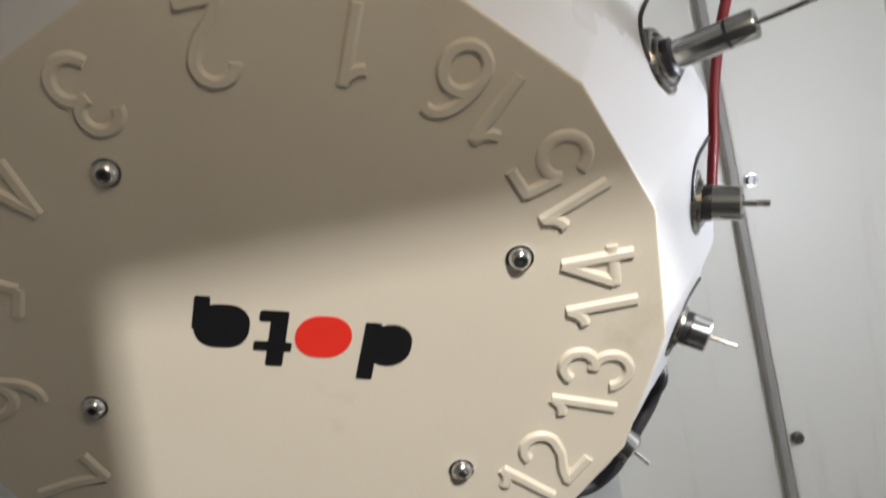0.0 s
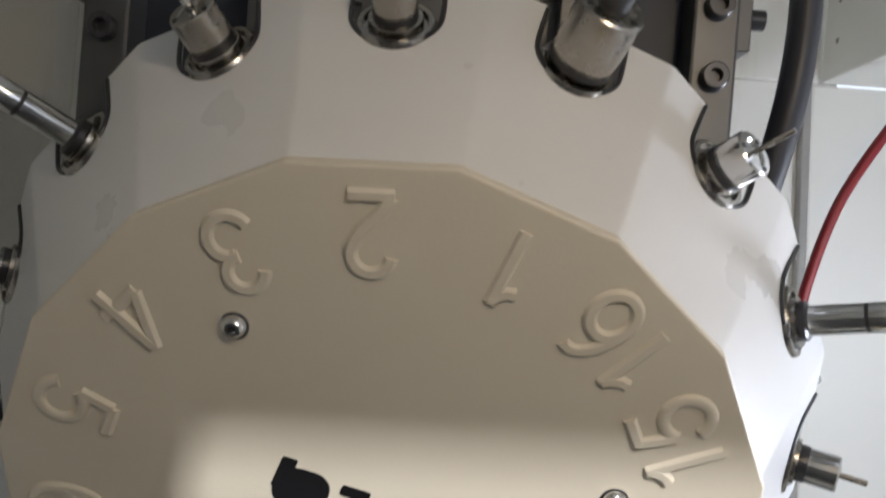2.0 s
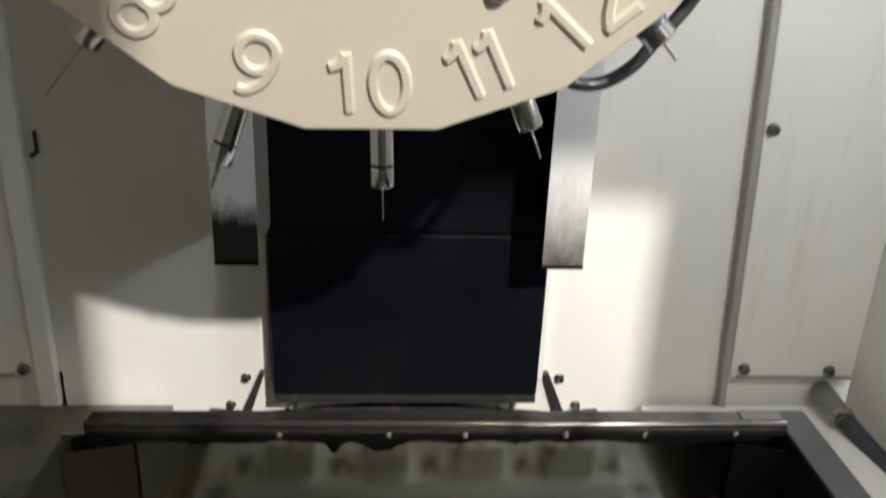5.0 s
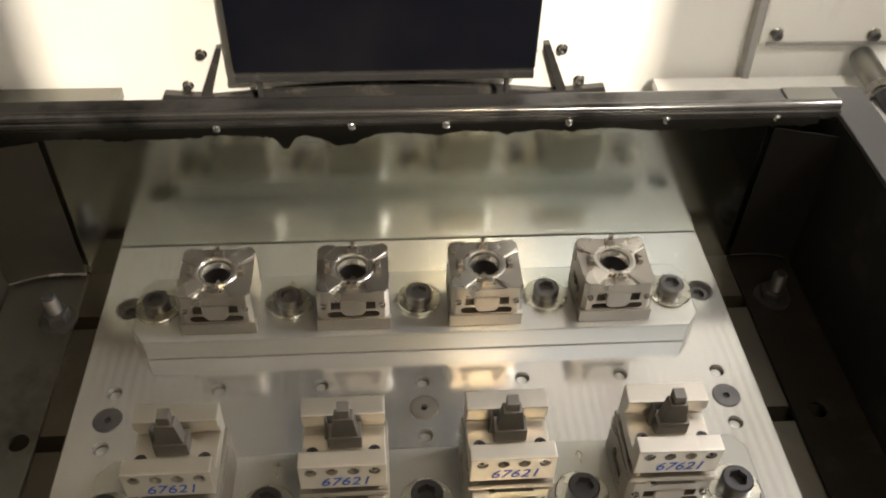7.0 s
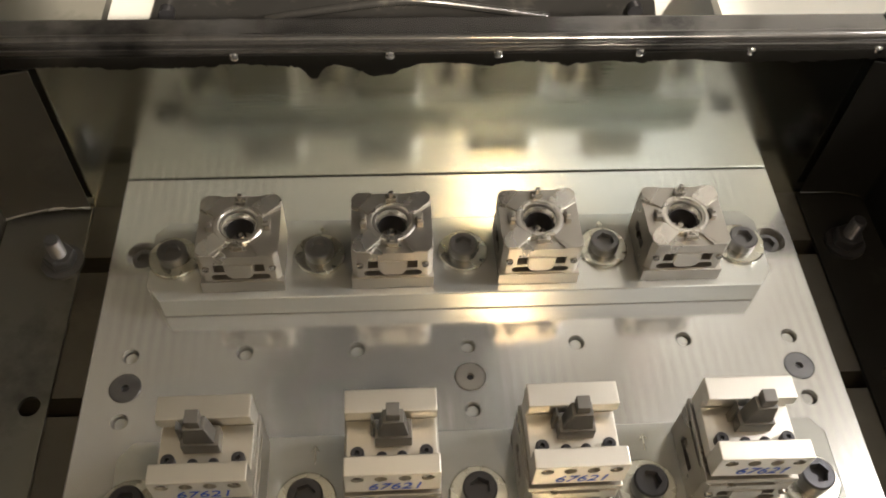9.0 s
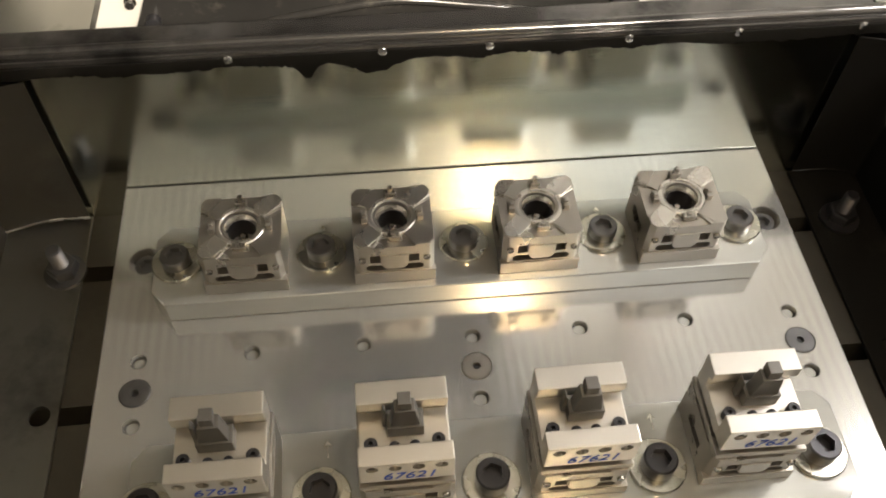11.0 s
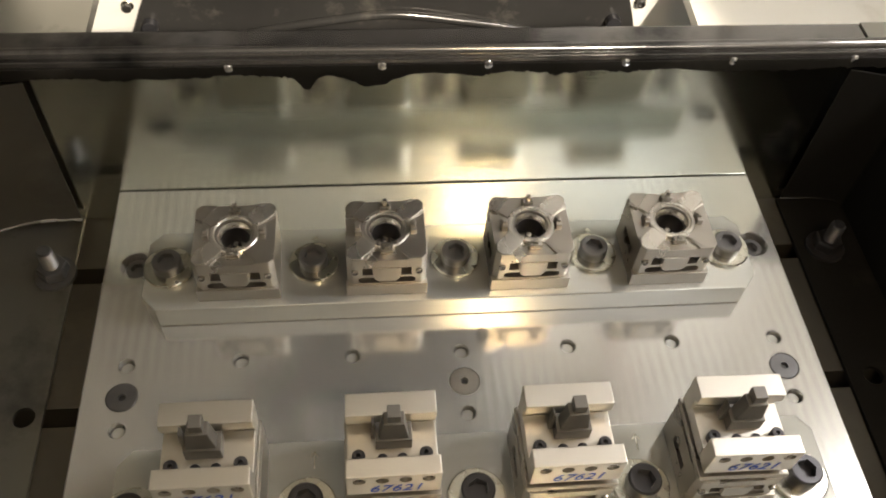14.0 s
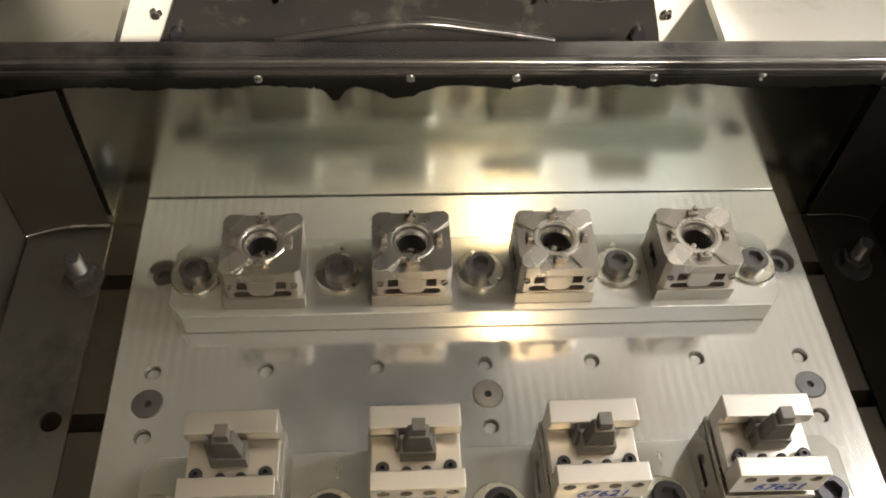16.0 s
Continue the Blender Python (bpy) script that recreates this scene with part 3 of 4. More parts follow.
def pallet_holder(m, h, d):
    """A quick-change holder, h high and 2 d deep, with four centring lugs round a bore."""
    e = empty("pallet_holder", m)
    tagged(e, "square nickel-plated quick-change holder with four centring lugs", "holder", "pallet holders")
    c, w, k0 = 0.0035, 0.0268, h / 0.050
    outl = [(-w + c, -d), (w - c, -d), (w, -d + c), (w, d - c), (w - c, d), (-w + c, d), (-w, d - c), (-w, -d + c)]
    body = part("body", prism(outl, 0, h, 0.0006), BLOCK)
    t = [part("c", lathe([(0, h - 0.022), (0.0104, h - 0.022), (0.0104, h - 0.006), (0.0120, h + 0.001), (0, h + 0.001)], 32), HOLE)]
    slot = 0.0205 * k0
    stadium = [(0.0165 * sx + 0.0030 * math.cos(radians(a0 + 30 * j)), slot + 0.0030 * math.sin(radians(a0 + 30 * j))) for sx, a0 in ((1, -90), (-1, 90)) for j in range(7)]
    t.append(part("c", prism(stadium, d - 0.012, d + 0.012, m=pose(0, 0, 0, 90)), HOLE))
    for x0, x1 in ((-0.0165, -0.0095), (0.0095, 0.0165)):
        t.append(part("c", box(x0, x1, -d - 0.01, -d + 0.007, 0.0275 * k0, 0.0375 * k0), HOLE))
    for x in (-0.0215, 0.0215):
        t.append(part("c", lathe([(0, 0), (0.0026, 0), (0.0026, 0.02), (0, 0.02)], 16, pose(x, -d + 0.005, 0.0325 * k0, 90)), HOLE))
    t.append(part("c", box(-0.04, -w + 0.007, -0.010, 0.010, 0.018 * k0, 0.028 * k0), HOLE))
    for k in range(4):
        r = Matrix.Rotation(k * math.pi / 2, 4, "Z")
        reach = (d if k % 2 == 0 else w) + 0.001
        t.append(part("c", prism([(-0.0150, -reach), (0.0150, -reach), (0.0070, -0.0150), (-0.0070, -0.0150)], h - 0.0014, h + 0.002, m=r), HOLE))
    cut(body, t)
    body.parent = e
    part("ring", lathe([(0.0092, h - 0.0055), (0.0098, h - 0.0036), (0.0124, h - 0.0006), (0.0138, h + 0.0010), (0.0156, h + 0.0010), (0.0164, h + 0.0003), (0.0164, h - 0.002), (0.0125, h - 0.002), (0.0100, h - 0.0055), (0.0092, h - 0.0055)], 40), PAD, e, "bright coned ring round the bore", smooth=True)
    lean, far = math.atan2(d, w), math.hypot(d, w) - 0.0028
    for k, a in enumerate((lean, math.pi - lean, math.pi + lean, -lean)):
        pad = prism([(0.0160, -0.0060), (far - 0.0042, -0.0060), (far, -0.0020), (far, 0.0020), (far - 0.0042, 0.0060), (0.0160, 0.0060)], h + 0.0001, h + (0.0009 if k % 2 == 0 else 0.0004), m=Matrix.Rotation(a, 4, "Z"))
        part("corner_pad", pad, PAD if k % 2 == 0 else BLOCK, e, "satin ground corner strip" if k % 2 == 0 else "")
    part("draw_bolt", lathe([(0, h - 0.0105), (0.0020, h - 0.0107), (0.0034, h - 0.012), (0.0028, h - 0.016), (0.0028, h - 0.0225), (0.008, h - 0.0225)], 20), TOOLSTEEL, e, smooth=True)
    part("bore_liner", lathe([(0.0098, h - 0.0215), (0.0098, h - 0.0056), (0.0102, h - 0.0052)], 32), BLACKOX, e, "dark bore", smooth=True)
    for k in range(4):
        lug = box(-0.0042, 0.0042, -0.0208, -0.0166, h - 0.002, h + 0.0035, 0.0007)
        box(-0.0016, 0.0016, -0.0200, -0.0173, h + 0.003, h + (0.0085 if k == 2 else 0.0055), 0.0005, bm=lug)
        lug.transform(Matrix.Rotation(k * math.pi / 2, 4, "Z"))
        part("lug", lug, TOOLSTEEL if k == 2 else BLOCK, e)
    part("front_boss", prism([(-0.0090, 0.0380 * k0), (-0.0085, 0.0235 * k0), (-0.0055, 0.0195 * k0), (0.0055, 0.0195 * k0), (0.0085, 0.0235 * k0), (0.0090, 0.0380 * k0)], d - 0.0008, d + 0.0010, 0.0004, pose(0, 0, 0, 90)), BLOCK, e)
    part("foot_plate", box(-w - 0.0008, w + 0.0008, -d - 0.0012, -d + 0.004, 0.0002, 0.0150 * k0, 0.0005), BLOCK, e, "lighter foot strip below the slot")
    for x in (-0.0215, 0.0215):
        part("side_screw", lathe([(0, 0.0012), (0.0012, 0.0012), (0.0022, 0.0018), (0.0024, 0), (0, 0)], 14, pose(x, -d + 0.0005, 0.0325 * k0, 90)), TOOLSTEEL, e, smooth=True)
    return e


holder = pallet_holder(pose(-0.1500, 0.0622, 0.020), 0.040, 0.0252)
for x in (-0.0497, 0.0497, 0.1490):
    copy_thing(holder, pose(x, 0.0622, 0.020))
holder = pallet_holder(pose(-0.153, -0.0975, 0.020), 0.033, 0.0268)
for x in (-0.053, 0.047, 0.147):
    copy_thing(holder, pose(x, -0.0975, 0.020))


def vise(m):
    """A small U-shaped vise on a holder: y runs to the back, its foot is at z 0."""
    e = empty("mini_vise", m)
    tagged(e, "small satin nickel vise with a blue handwritten number", "vise", "mini vises")
    part("foot", box(-0.0264, 0.0264, -0.0258, 0.0248, 0, 0.0042, 0.0007), BLOCK, e)
    part("core", box(-0.0185, 0.0185, -0.0165, 0.0205, 0.0043, 0.0064), BLACKOX, e, "dark recessed core")
    part("body", box(-0.0250, 0.0250, -0.0135, 0.0130, 0.0065, 0.0165, 0.0006), SATIN, e)
    part("rear_wall", box(-0.0250, 0.0250, 0.0132, 0.0235, 0.0065, 0.0240, 0.0006), SATIN, e)
    rj = box(-0.0252, 0.0252, 0.0098, 0.0237, 0.0242, 0.0330, 0.0008)
    part("rear_jaw", rj, SATIN, e)
    fj = part("front_jaw", prism([(-0.0255, -0.0035), (0.0255, -0.0035), (0.0255, 0.0195), (-0.0255, 0.0195)], -0.0055, 0.0055, 0.0008, pose(0, -0.0195, 0.0125, 90)), SATIN)
    t = [part("c", lathe([(0, 0), (0.0035, 0), (0.0035, 0.01), (0, 0.01)], 18, pose(x, -0.0185, 0.0262, 90)), HOLE) for x in (-0.0185, -0.0062, 0.0062, 0.0185)]
    cut(fj, t)
    fj.parent = e
    for x in (-0.0185, -0.0062, 0.0062, 0.0185):
        part("jaw_screw", lathe([(0, 0.0008), (0.0012, 0.0008), (0.0014, 0.0022), (0.0026, 0.0022), (0.0026, 0), (0, 0)], 16, pose(x, -0.0205 if abs(x) < 0.01 else -0.0218, 0.0262, 90)), TOOLSTEEL, e, smooth=True)
    for x in (-0.0185, 0.0185):
        part("cap_screw", lathe([(0.0013, 0.0025), (0.0013, 0.0056), (0.0032, 0.0056), (0.0037, 0.0050), (0.0037, 0), (0, 0)], 18, pose(x, -0.0080, 0.0165)), BLACKOX, e, smooth=True)
    for x in (-0.0055, 0.0055):
        part("clamp_pin", lathe([(0, 0.006), (0.0022, 0.0055), (0.0030, 0.004), (0.0030, 0), (0, 0)], 16, pose(x, -0.0100, 0.0165)), BLACKOX, e, smooth=True)
    for x in (-0.021, 0.021):
        part("guide_post", lathe([(0, 0.0), (0.0024, 0.0), (0.0024, 0.0085), (0, 0.0085)], 14, pose(x, -0.0205, 0.0042)), CHROME, e, smooth=True)
    tx = text_mesh("67621", 0.0118, 0.0001, shear=0.25)
    tx.transform(pose(0.001, -0.0252, 0.0158, 90))
    part("number", tx, INKBLUE, e, "blue handwritten marker number")
    return e


def workpiece(m):
    e = empty("workpiece", m)
    tagged(e, "small dull grey machined workpiece clamped in the vise", "workpiece", "workpieces")
    part("base", box(-0.0100, 0.0100, -0.0055, 0.0060, 0, 0.0105, 0.0005), PARTGREY, e)
    b = prism([(-0.0082, 0.0107), (0.0082, 0.0107), (0.0056, 0.0280), (-0.0056, 0.0280)], -0.0035, 0.0045, 0.0006, pose(0, 0, 0, 90))
    part("body", b, PARTGREY, e)
    part("tongue", box(-0.0036, 0.0036, -0.0035, 0.0040, 0.0282, 0.0348, 0.0005), PARTGREY, e)
    part("back_web", prism([(-0.0125, 0.0002), (-0.0104, 0.0002), (-0.0104, 0.0155), (-0.0118, 0.0180)], -0.0058, -0.0010, m=pose(0, 0, 0, 90)), PARTGREY, e)
    return e


VX = (-0.153, -0.053, 0.047, 0.147)
v0 = vise(pose(VX[0], -0.0975, 0.0533))
w0 = workpiece(pose(VX[0] - 0.0015, -0.0950, 0.0700))
for i, x in enumerate(VX[1:]):
    copy_thing(v0, pose(x, -0.0975, 0.0533, 0, 0, (0, 0, -1.0)[i]))
    copy_thing(w0, pose(x + 0.001, -0.0950, 0.0700))
for i in range(5):
    socket_screw("socket_bolt", 0.0100, 0.0080, BOLTGREY, pose(-0.200 + 0.1 * i, 0.064, 0.0202, 0, 0, 13 * i), "grey socket-head bolt on a zinc washer clamping the bar", "bolt", "rear bar bolts", washer=0.0172)
for i in range(5):
    socket_screw("socket_bolt", 0.0102, 0.0110, BLACKOX, pose(-0.203 + 0.1 * i, -0.112, 0.0202, 0, 0, 17 * i), "black socket-head bolt on a zinc washer clamping the bar", "bolt", "front bar bolts", washer=0.0175)

# the way cover, the table and all that stands on it share one offset from the drum's axis
bpy.context.view_layer.update()
for ob in list(bpy.data.objects):
    if ob not in set_before and ob.parent is None:
        ob.matrix_world = Matrix.Translation((0.010, 0, -0.008)) @ ob.matrix_world

# ---- tool drum ----
SPIN = 1.8
DRUM = pose(-0.0645, -0.0515, 0.6498, 112.8, 0, -2.0) @ pose(0, 0, 0, 0, 0, SPIN)
drum = empty("tool_drum", DRUM)
tagged(drum, "large sixteen-sided tool drum with cream face and white flared rim", "tool changer")
UN = pose(0, 0, 0, 0, 0, -SPIN)


def ngon(r):
    k = r / math.cos(math.pi / 16)
    return [(k * math.cos(math.pi / 16 + i * math.pi / 8), k * math.sin(math.pi / 16 + i * math.pi / 8)) for i in range(16)]


def ridge(points, closed=False, w=0.0040, h=0.0026, bm=None):
    """A raised moulded stroke with rounded shoulders along a flat line."""
    b = bmesh.new()
    n = len(points)
    prof = [(-w, 0), (-w * 0.86, h * 0.55), (-w * 0.50, h), (w * 0.50, h), (w * 0.86, h * 0.55), (w, 0)]
    rings = []
    for i, (x, y) in enumerate(points):
        p, q = (points[i - 1], points[(i + 1) % n]) if closed else (points[max(i - 1, 0)], points[min(i + 1, n - 1)])
        d = math.hypot(q[0] - p[0], q[1] - p[1])
        nx, ny = -(q[1] - p[1]) / d, (q[0] - p[0]) / d
        rings.append([b.verts.new((x + nx * u, y + ny * u, z)) for u, z in prof])
    for p, q in zip(rings, rings[1:] + rings[:1] if closed else rings[1:]):
        for k in range(5):
            b.faces.new((p[k], p[k + 1], q[k + 1], q[k]))
    if not closed:
        b.faces.new(rings[0])
        b.faces.new(rings[-1][::-1])
    bmesh.ops.recalc_face_normals(b, faces=b.faces[:])
    return merge(bm, b)


def sweep(cx, cy, rx, ry, a0, a1, steps=18):
    return [(cx + rx * math.cos(radians(a0 + (a1 - a0) * j / steps)), cy + ry * math.sin(radians(a0 + (a1 - a0) * j / steps))) for j in range(steps + 1)]


def digit(ch):
    """One numeral of even, rounded strokes, 50 mm high."""
    H = 0.0215
    strokes = {
        "0": [(sweep(0, 0, 0.0108, H, 0, 345, 23), True)],
        "1": [([(-0.0105, H - 0.0090), (-0.0060, H - 0.0078), (-0.0022, H - 0.0045), (0.0004, H)], False), ([(0, H + 0.001), (0, -H)], False)],
        "2": [(sweep(0, H - 0.0110, 0.0108, 0.0110, 170, -25) + [(0.0050, -0.0030), (-0.0050, -0.0125), (-0.0105, -H + 0.0005)], False), ([(-0.0122, -H), (0.0118, -H)], False)],
        "3": [(sweep(-0.0002, H - 0.0102, 0.0102, 0.0102, 165, -90), False), (sweep(-0.0002, -H + 0.0118, 0.0118, 0.0118, 92, -165), False)],
        "4": [([(0.0055, H), (0.0055, -H)], False), ([(0.0055, H), (-0.0125, -0.0085)], False), ([(-0.0135, -0.0090), (0.0128, -0.0090)], False)],
        "5": [([(0.0100, H), (-0.0080, H)], False), ([(-0.0072, H), (-0.0098, 0.0010)], False), (sweep(0, -H + 0.0132, 0.0122, 0.0132, 142, -160), False)],
        "6": [(sweep(0, -H + 0.0132, 0.0115, 0.0132, 0, 345, 23), True), (sweep(0.0035, -0.0060, 0.0150, 0.0275, 180, 78, 12), False)],
        "7": [([(-0.0115, H), (0.0110, H)], False), ([(0.0105, H), (0.0020, 0.0020), (-0.0035, -H)], False)],
        "8": [(sweep(0, H - 0.0100, 0.0098, 0.0100, 0, 345, 23), True), (sweep(0, -H + 0.0118, 0.0115, 0.0118, 0, 345, 23), True)],
        "9": [(sweep(0, H - 0.0132, 0.0115, 0.0132, 0, 345, 23), True), (sweep(-0.0035, 0.0060, 0.0150, 0.0275, 0, -102, 12), False)],
    }
    b = None
    for k, (pts, closed) in enumerate(strokes[ch]):
        b = ridge(pts, closed, h=0.0026 - 0.0002 * k, bm=b)
    return b


face = part("face_plate", prism(ngon(0.2235), -0.010, 0.003, 0.0022, seg=3), CREAM, drum)
RI, RO, DEEP = 0.222, 0.299, 0.131
SL = math.hypot(RO - RI, DEEP)
TA = math.tan(math.pi / 16)
b = bmesh.new()
rims = []
for k in range(16):
    ang = math.pi / 8 * k
    ca, sa = math.cos(ang), math.sin(ang)
    def place(s, q, lift=0.0):
        r = RI + (RO - RI) * q / SL + lift * DEEP / SL
        z = -0.003 - DEEP * q / SL + lift * (RO - RI) / SL
        return Vector((r * ca - s * sa, r * sa + s * ca, z))
    rp, qc = 0.027, SL - 0.033
    arc = [(rp * math.cos(t), qc - rp * math.sin(t)) for t in [math.pi * j / 14 for j in range(15)]]
    out = [(-RI * TA, 0), (RI * TA, 0), (RO * TA, SL), (rp, SL)] + arc + [(-rp, SL), (-RO * TA, SL)]
    b.faces.new([b.verts.new(place(s, q)) for s, q in out])
    rims.append([place(s, q, 0.0005) for s, q in [(rp, SL - 0.003)] + arc[::2] + [(-rp, SL - 0.003)]])
bmesh.ops.remove_doubles(b, verts=b.verts[:], dist=0.0003)
bmesh.ops.recalc_face_normals(b, faces=b.faces[:])
bmesh.ops.bevel(b, geom=[e for e in b.edges if len(e.link_faces) == 2], offset=0.0028, segments=2, affect="EDGES", profile=0.5)
bmesh.ops.solidify(b, geom=b.faces[:], thickness=0.003)
part("flared_rim", b, WHITE, drum, "white glossy flared rim with tool pockets", smooth=True)
for pts in rims:
    part("pocket_seal", tube(pts, 0.0016, 8), BLACKOX, drum, "black rubber pocket edge", smooth=True)
part("hub", lathe([(0, -0.02), (0.19, -0.02), (0.246, -0.120), (0.246, -0.150), (0, -0.150)], 48), CASTDARK, drum)
part("axle", lathe([(0.07, -0.16), (0.07, -0.36), (0, -0.36)], 32), CAST, drum)
for i in range(16):
    a = -90 + (i + 1 - 10) * 22.5 + SPIN
    word = str(i + 1)
    for k, ch in enumerate(word):
        t = digit(ch)
        off = 0 if len(word) == 1 else (-0.0135 if word != "11" else -0.0080, 0.0135 if word != "11" else 0.0120)[k]
        t.transform(UN @ pose(0, 0, 0.0029, 0, 0, a) @ pose(0.186, 0, 0, 0, 0, 90) @ Matrix.Translation((off, 0, 0)))
        part("numeral", t, CREAM, drum, "raised cream numeral", smooth=True)
for x, y in ((-0.1350, -0.0220), (0.1395, 0.0340), (0.0835, -0.1165), (-0.0790, 0.1265)):
    sc = part("cap_nut", lathe([(0.0025, 0.0035), (0.0025, 0.0058), (0.0042, 0.0058), (0.0062, 0.0042), (0.0070, 0.0015), (0.0085, 0.0012), (0.0085, 0), (0, 0), (0, 0.0035), (0.0025, 0.0035)], 24, UN @ pose(x, y, 0.0030)), CHROME, drum, "bright button-head screw", smooth=True)
    part("socket", lathe([(0, 0.0), (0.0024, 0.0), (0.0024, 0.0012), (0, 0.0012)], 6, UN @ pose(x, y, 0.0066)), BLACKOX, sc)


def rounded(w, h, r, lean=0.0):
    pts = []
    for cx, cy, a0 in ((w / 2 - r, h / 2 - r, 0), (-w / 2 + r, h / 2 - r, 90), (-w / 2 + r, -h / 2 + r, 180), (w / 2 - r, -h / 2 + r, 270)):
        for j in range(7):
            a = radians(a0 + 15 * j)
            y = cy + r * math.sin(a)
            pts.append((cx + r * math.cos(a) + lean * y, y))
    return pts


LOGO = UN @ pose(-0.0075, 0.0065, 0.0031, 0, 0, -14.5)
for ink, blobs in (
    (INKBLACK, ((-0.0378, 0.0043, 0.0330, 0.0300, 0.0130), (-0.0500, 0.0128, 0.0095, 0.0230, 0.0015))),
    (INKBLACK, ((-0.0048, -0.0025, 0.0105, 0.0390, 0.0015), (-0.0076, -0.0080, 0.0230, 0.0065, 0.001), (-0.0075, 0.0134, 0.0160, 0.0075, 0.002))),
    (INKRED, ((0.0230, 0.0007, 0.0345, 0.0295, 0.0145),)),
    (INKBLACK, ((0.0636, -0.0027, 0.0270, 0.0300, 0.0132), (0.0511, -0.0078, 0.0100, 0.0410, 0.001))),
):
    b = None
    for k, (x, y, w, h, r) in enumerate(blobs):
        b = prism(rounded(w, h, r, 0.10), 0, 0.0003 + 0.00006 * k, m=LOGO @ pose(x, y, 0), bm=b)
    part("logo_patch", b, ink, drum, "flat printed logo patch")


# ---- tool holders in the drum ----
def tool_holder(i, nose, length, cutter, reach, ring=False, cut_mat=TOOLSTEEL, skin=CHROME, point=False):
    a = math.radians(-90 + (i - 10) * 22.5 - (1.6 if 14 <= i <= 15 else 0.0))
    axis_tilt = radians(90 - 24.0)
    m = DRUM @ Matrix.Rotation(a, 4, "Z") @ Matrix.Translation((0.2805, 0, -0.0985)) @ Matrix.Rotation(axis_tilt, 4, "Y")
    e = empty("tool_holder", m)
    tagged(e, "steel tool holder with %s in the drum pocket" % ("a thick end mill" if cutter > 0.006 else "a slim drill" if reach > 0.03 else "a short cutter"), "tool holder", "drum tool holders")
    part("flange", lathe([(0, -0.03), (0.0235, -0.03), (0.0245, -0.006), (0.0235, -0.003), (0.0225, -0.0015), (0.0195, -0.0012), (0.0185, -0.004), (0.0165, -0.004), (0.0160, 0.0015), (nose + 0.001, 0.002), (0, 0.002)], 36), TOOLSTEEL, e, "dark steel flange", smooth=True)
    part("collar", lathe([(0, 0.002), (max(nose, 0.0130), 0.002), (max(nose, 0.0130), 0.006), (nose, 0.008), (0, 0.008)], 32), BLACKOX, e, smooth=True)
    L = length
    prof = [(0, 0.006), (nose, 0.006)]
    if ring:
        prof += [(nose, L - 0.0195), (nose * 0.93, L - 0.0192), (nose * 0.93, L - 0.0172), (nose, L - 0.0170)]
    prof += [(nose, L - 0.0012), (nose * 0.93, L), (nose * 0.62, L), (nose * 0.55, L - 0.0015), (0, L - 0.0015)]
    nz = part("collet_nut", lathe(prof, 32), skin, e, smooth=True)
    if ring:
        part("groove_band", lathe([(nose * 0.96, L - 0.0193), (nose * 0.965, L - 0.0171)], 32), BLACKOX, nz)
    if nose > 0.011:
        for k in range(3):
            part("spanner_slot", lathe([(0, 0), (nose * 0.12, 0), (nose * 0.12, 0.0006), (0, 0.0006)], 12, pose(nose * 0.76 * math.cos(2.1 * k), nose * 0.76 * math.sin(2.1 * k), L - 0.0002)), BLACKOX, nz)
    tip = [(0, L - 0.002), (cutter, L - 0.002), (cutter, L + reach - (0.006 if point else 0.001))]
    tip += [(0, L + reach)] if point else [(cutter * 0.9, L + reach), (0, L + reach)]
    bm = bmesh.new()
    n = 12
    rings = []
    steps = 14
    for s in range(steps + 1):
        z = L - 0.002 + (reach + 0.002) * s / steps
        shrink = 1.0
        if point and s > steps - 3:
            shrink = (steps - s + 0.15) / 3.0
        rr = cutter * shrink
        flute = 0.28 if (s > steps * 0.35 and cutter > 0.002) else 0.0
        rings.append([bm.verts.new((rr * (1 - flute * (0.5 + 0.5 * math.cos(2 * (2 * math.pi * q / n) + s * 0.9))) * math.cos(2 * math.pi * q / n), rr * (1 - flute * (0.5 + 0.5 * math.cos(2 * (2 * math.pi * q / n) + s * 0.9))) * math.sin(2 * math.pi * q / n), z)) for q in range(n)])
    for p, q2 in zip(rings, rings[1:]):
        for q in range(n):
            bm.faces.new((p[q], p[(q + 1) % n], q2[(q + 1) % n], q2[q]))
    bm.faces.new(rings[-1])
    part("cutter", bm, cut_mat, e, smooth=True)
    return e


for spec in (
    (1, 0.0200, 0.042, 0.0090, 0.080, False, CAST, TOOLSTEEL), (2, 0.0135, 0.028, 0.0045, 0.075, False, TOOLSTEEL, TOOLSTEEL),
    (3, 0.0145, 0.028, 0.0026, 0.062, False, CHROME, TOOLSTEEL, True), (4, 0.0090, 0.060, 0.0020, 0.030, True), (5, 0.0130, 0.024, 0.002, 0.02),
    (6, 0.0125, 0.022, 0.002, 0.03), (7, 0.0125, 0.026, 0.002, 0.03), (8, 0.0110, 0.026, 0.0008, 0.050), (9, 0.0098, 0.066, 0.0022, 0.026, True, TOOLSTEEL, CHROME, True),
    (10, 0.0095, 0.064, 0.0007, 0.030, True), (11, 0.0105, 0.034, 0.0010, 0.026), (12, 0.0125, 0.020, 0.0014, 0.018), (13, 0.0130, 0.022, 0.0014, 0.022),
    (14, 0.0125, 0.028, 0.0020, 0.018), (15, 0.0098, 0.060, 0.0016, 0.036, True), (16, 0.0150, 0.024, 0.0017, 0.026, False, TOOLSTEEL),
):
    tool_holder(*spec)

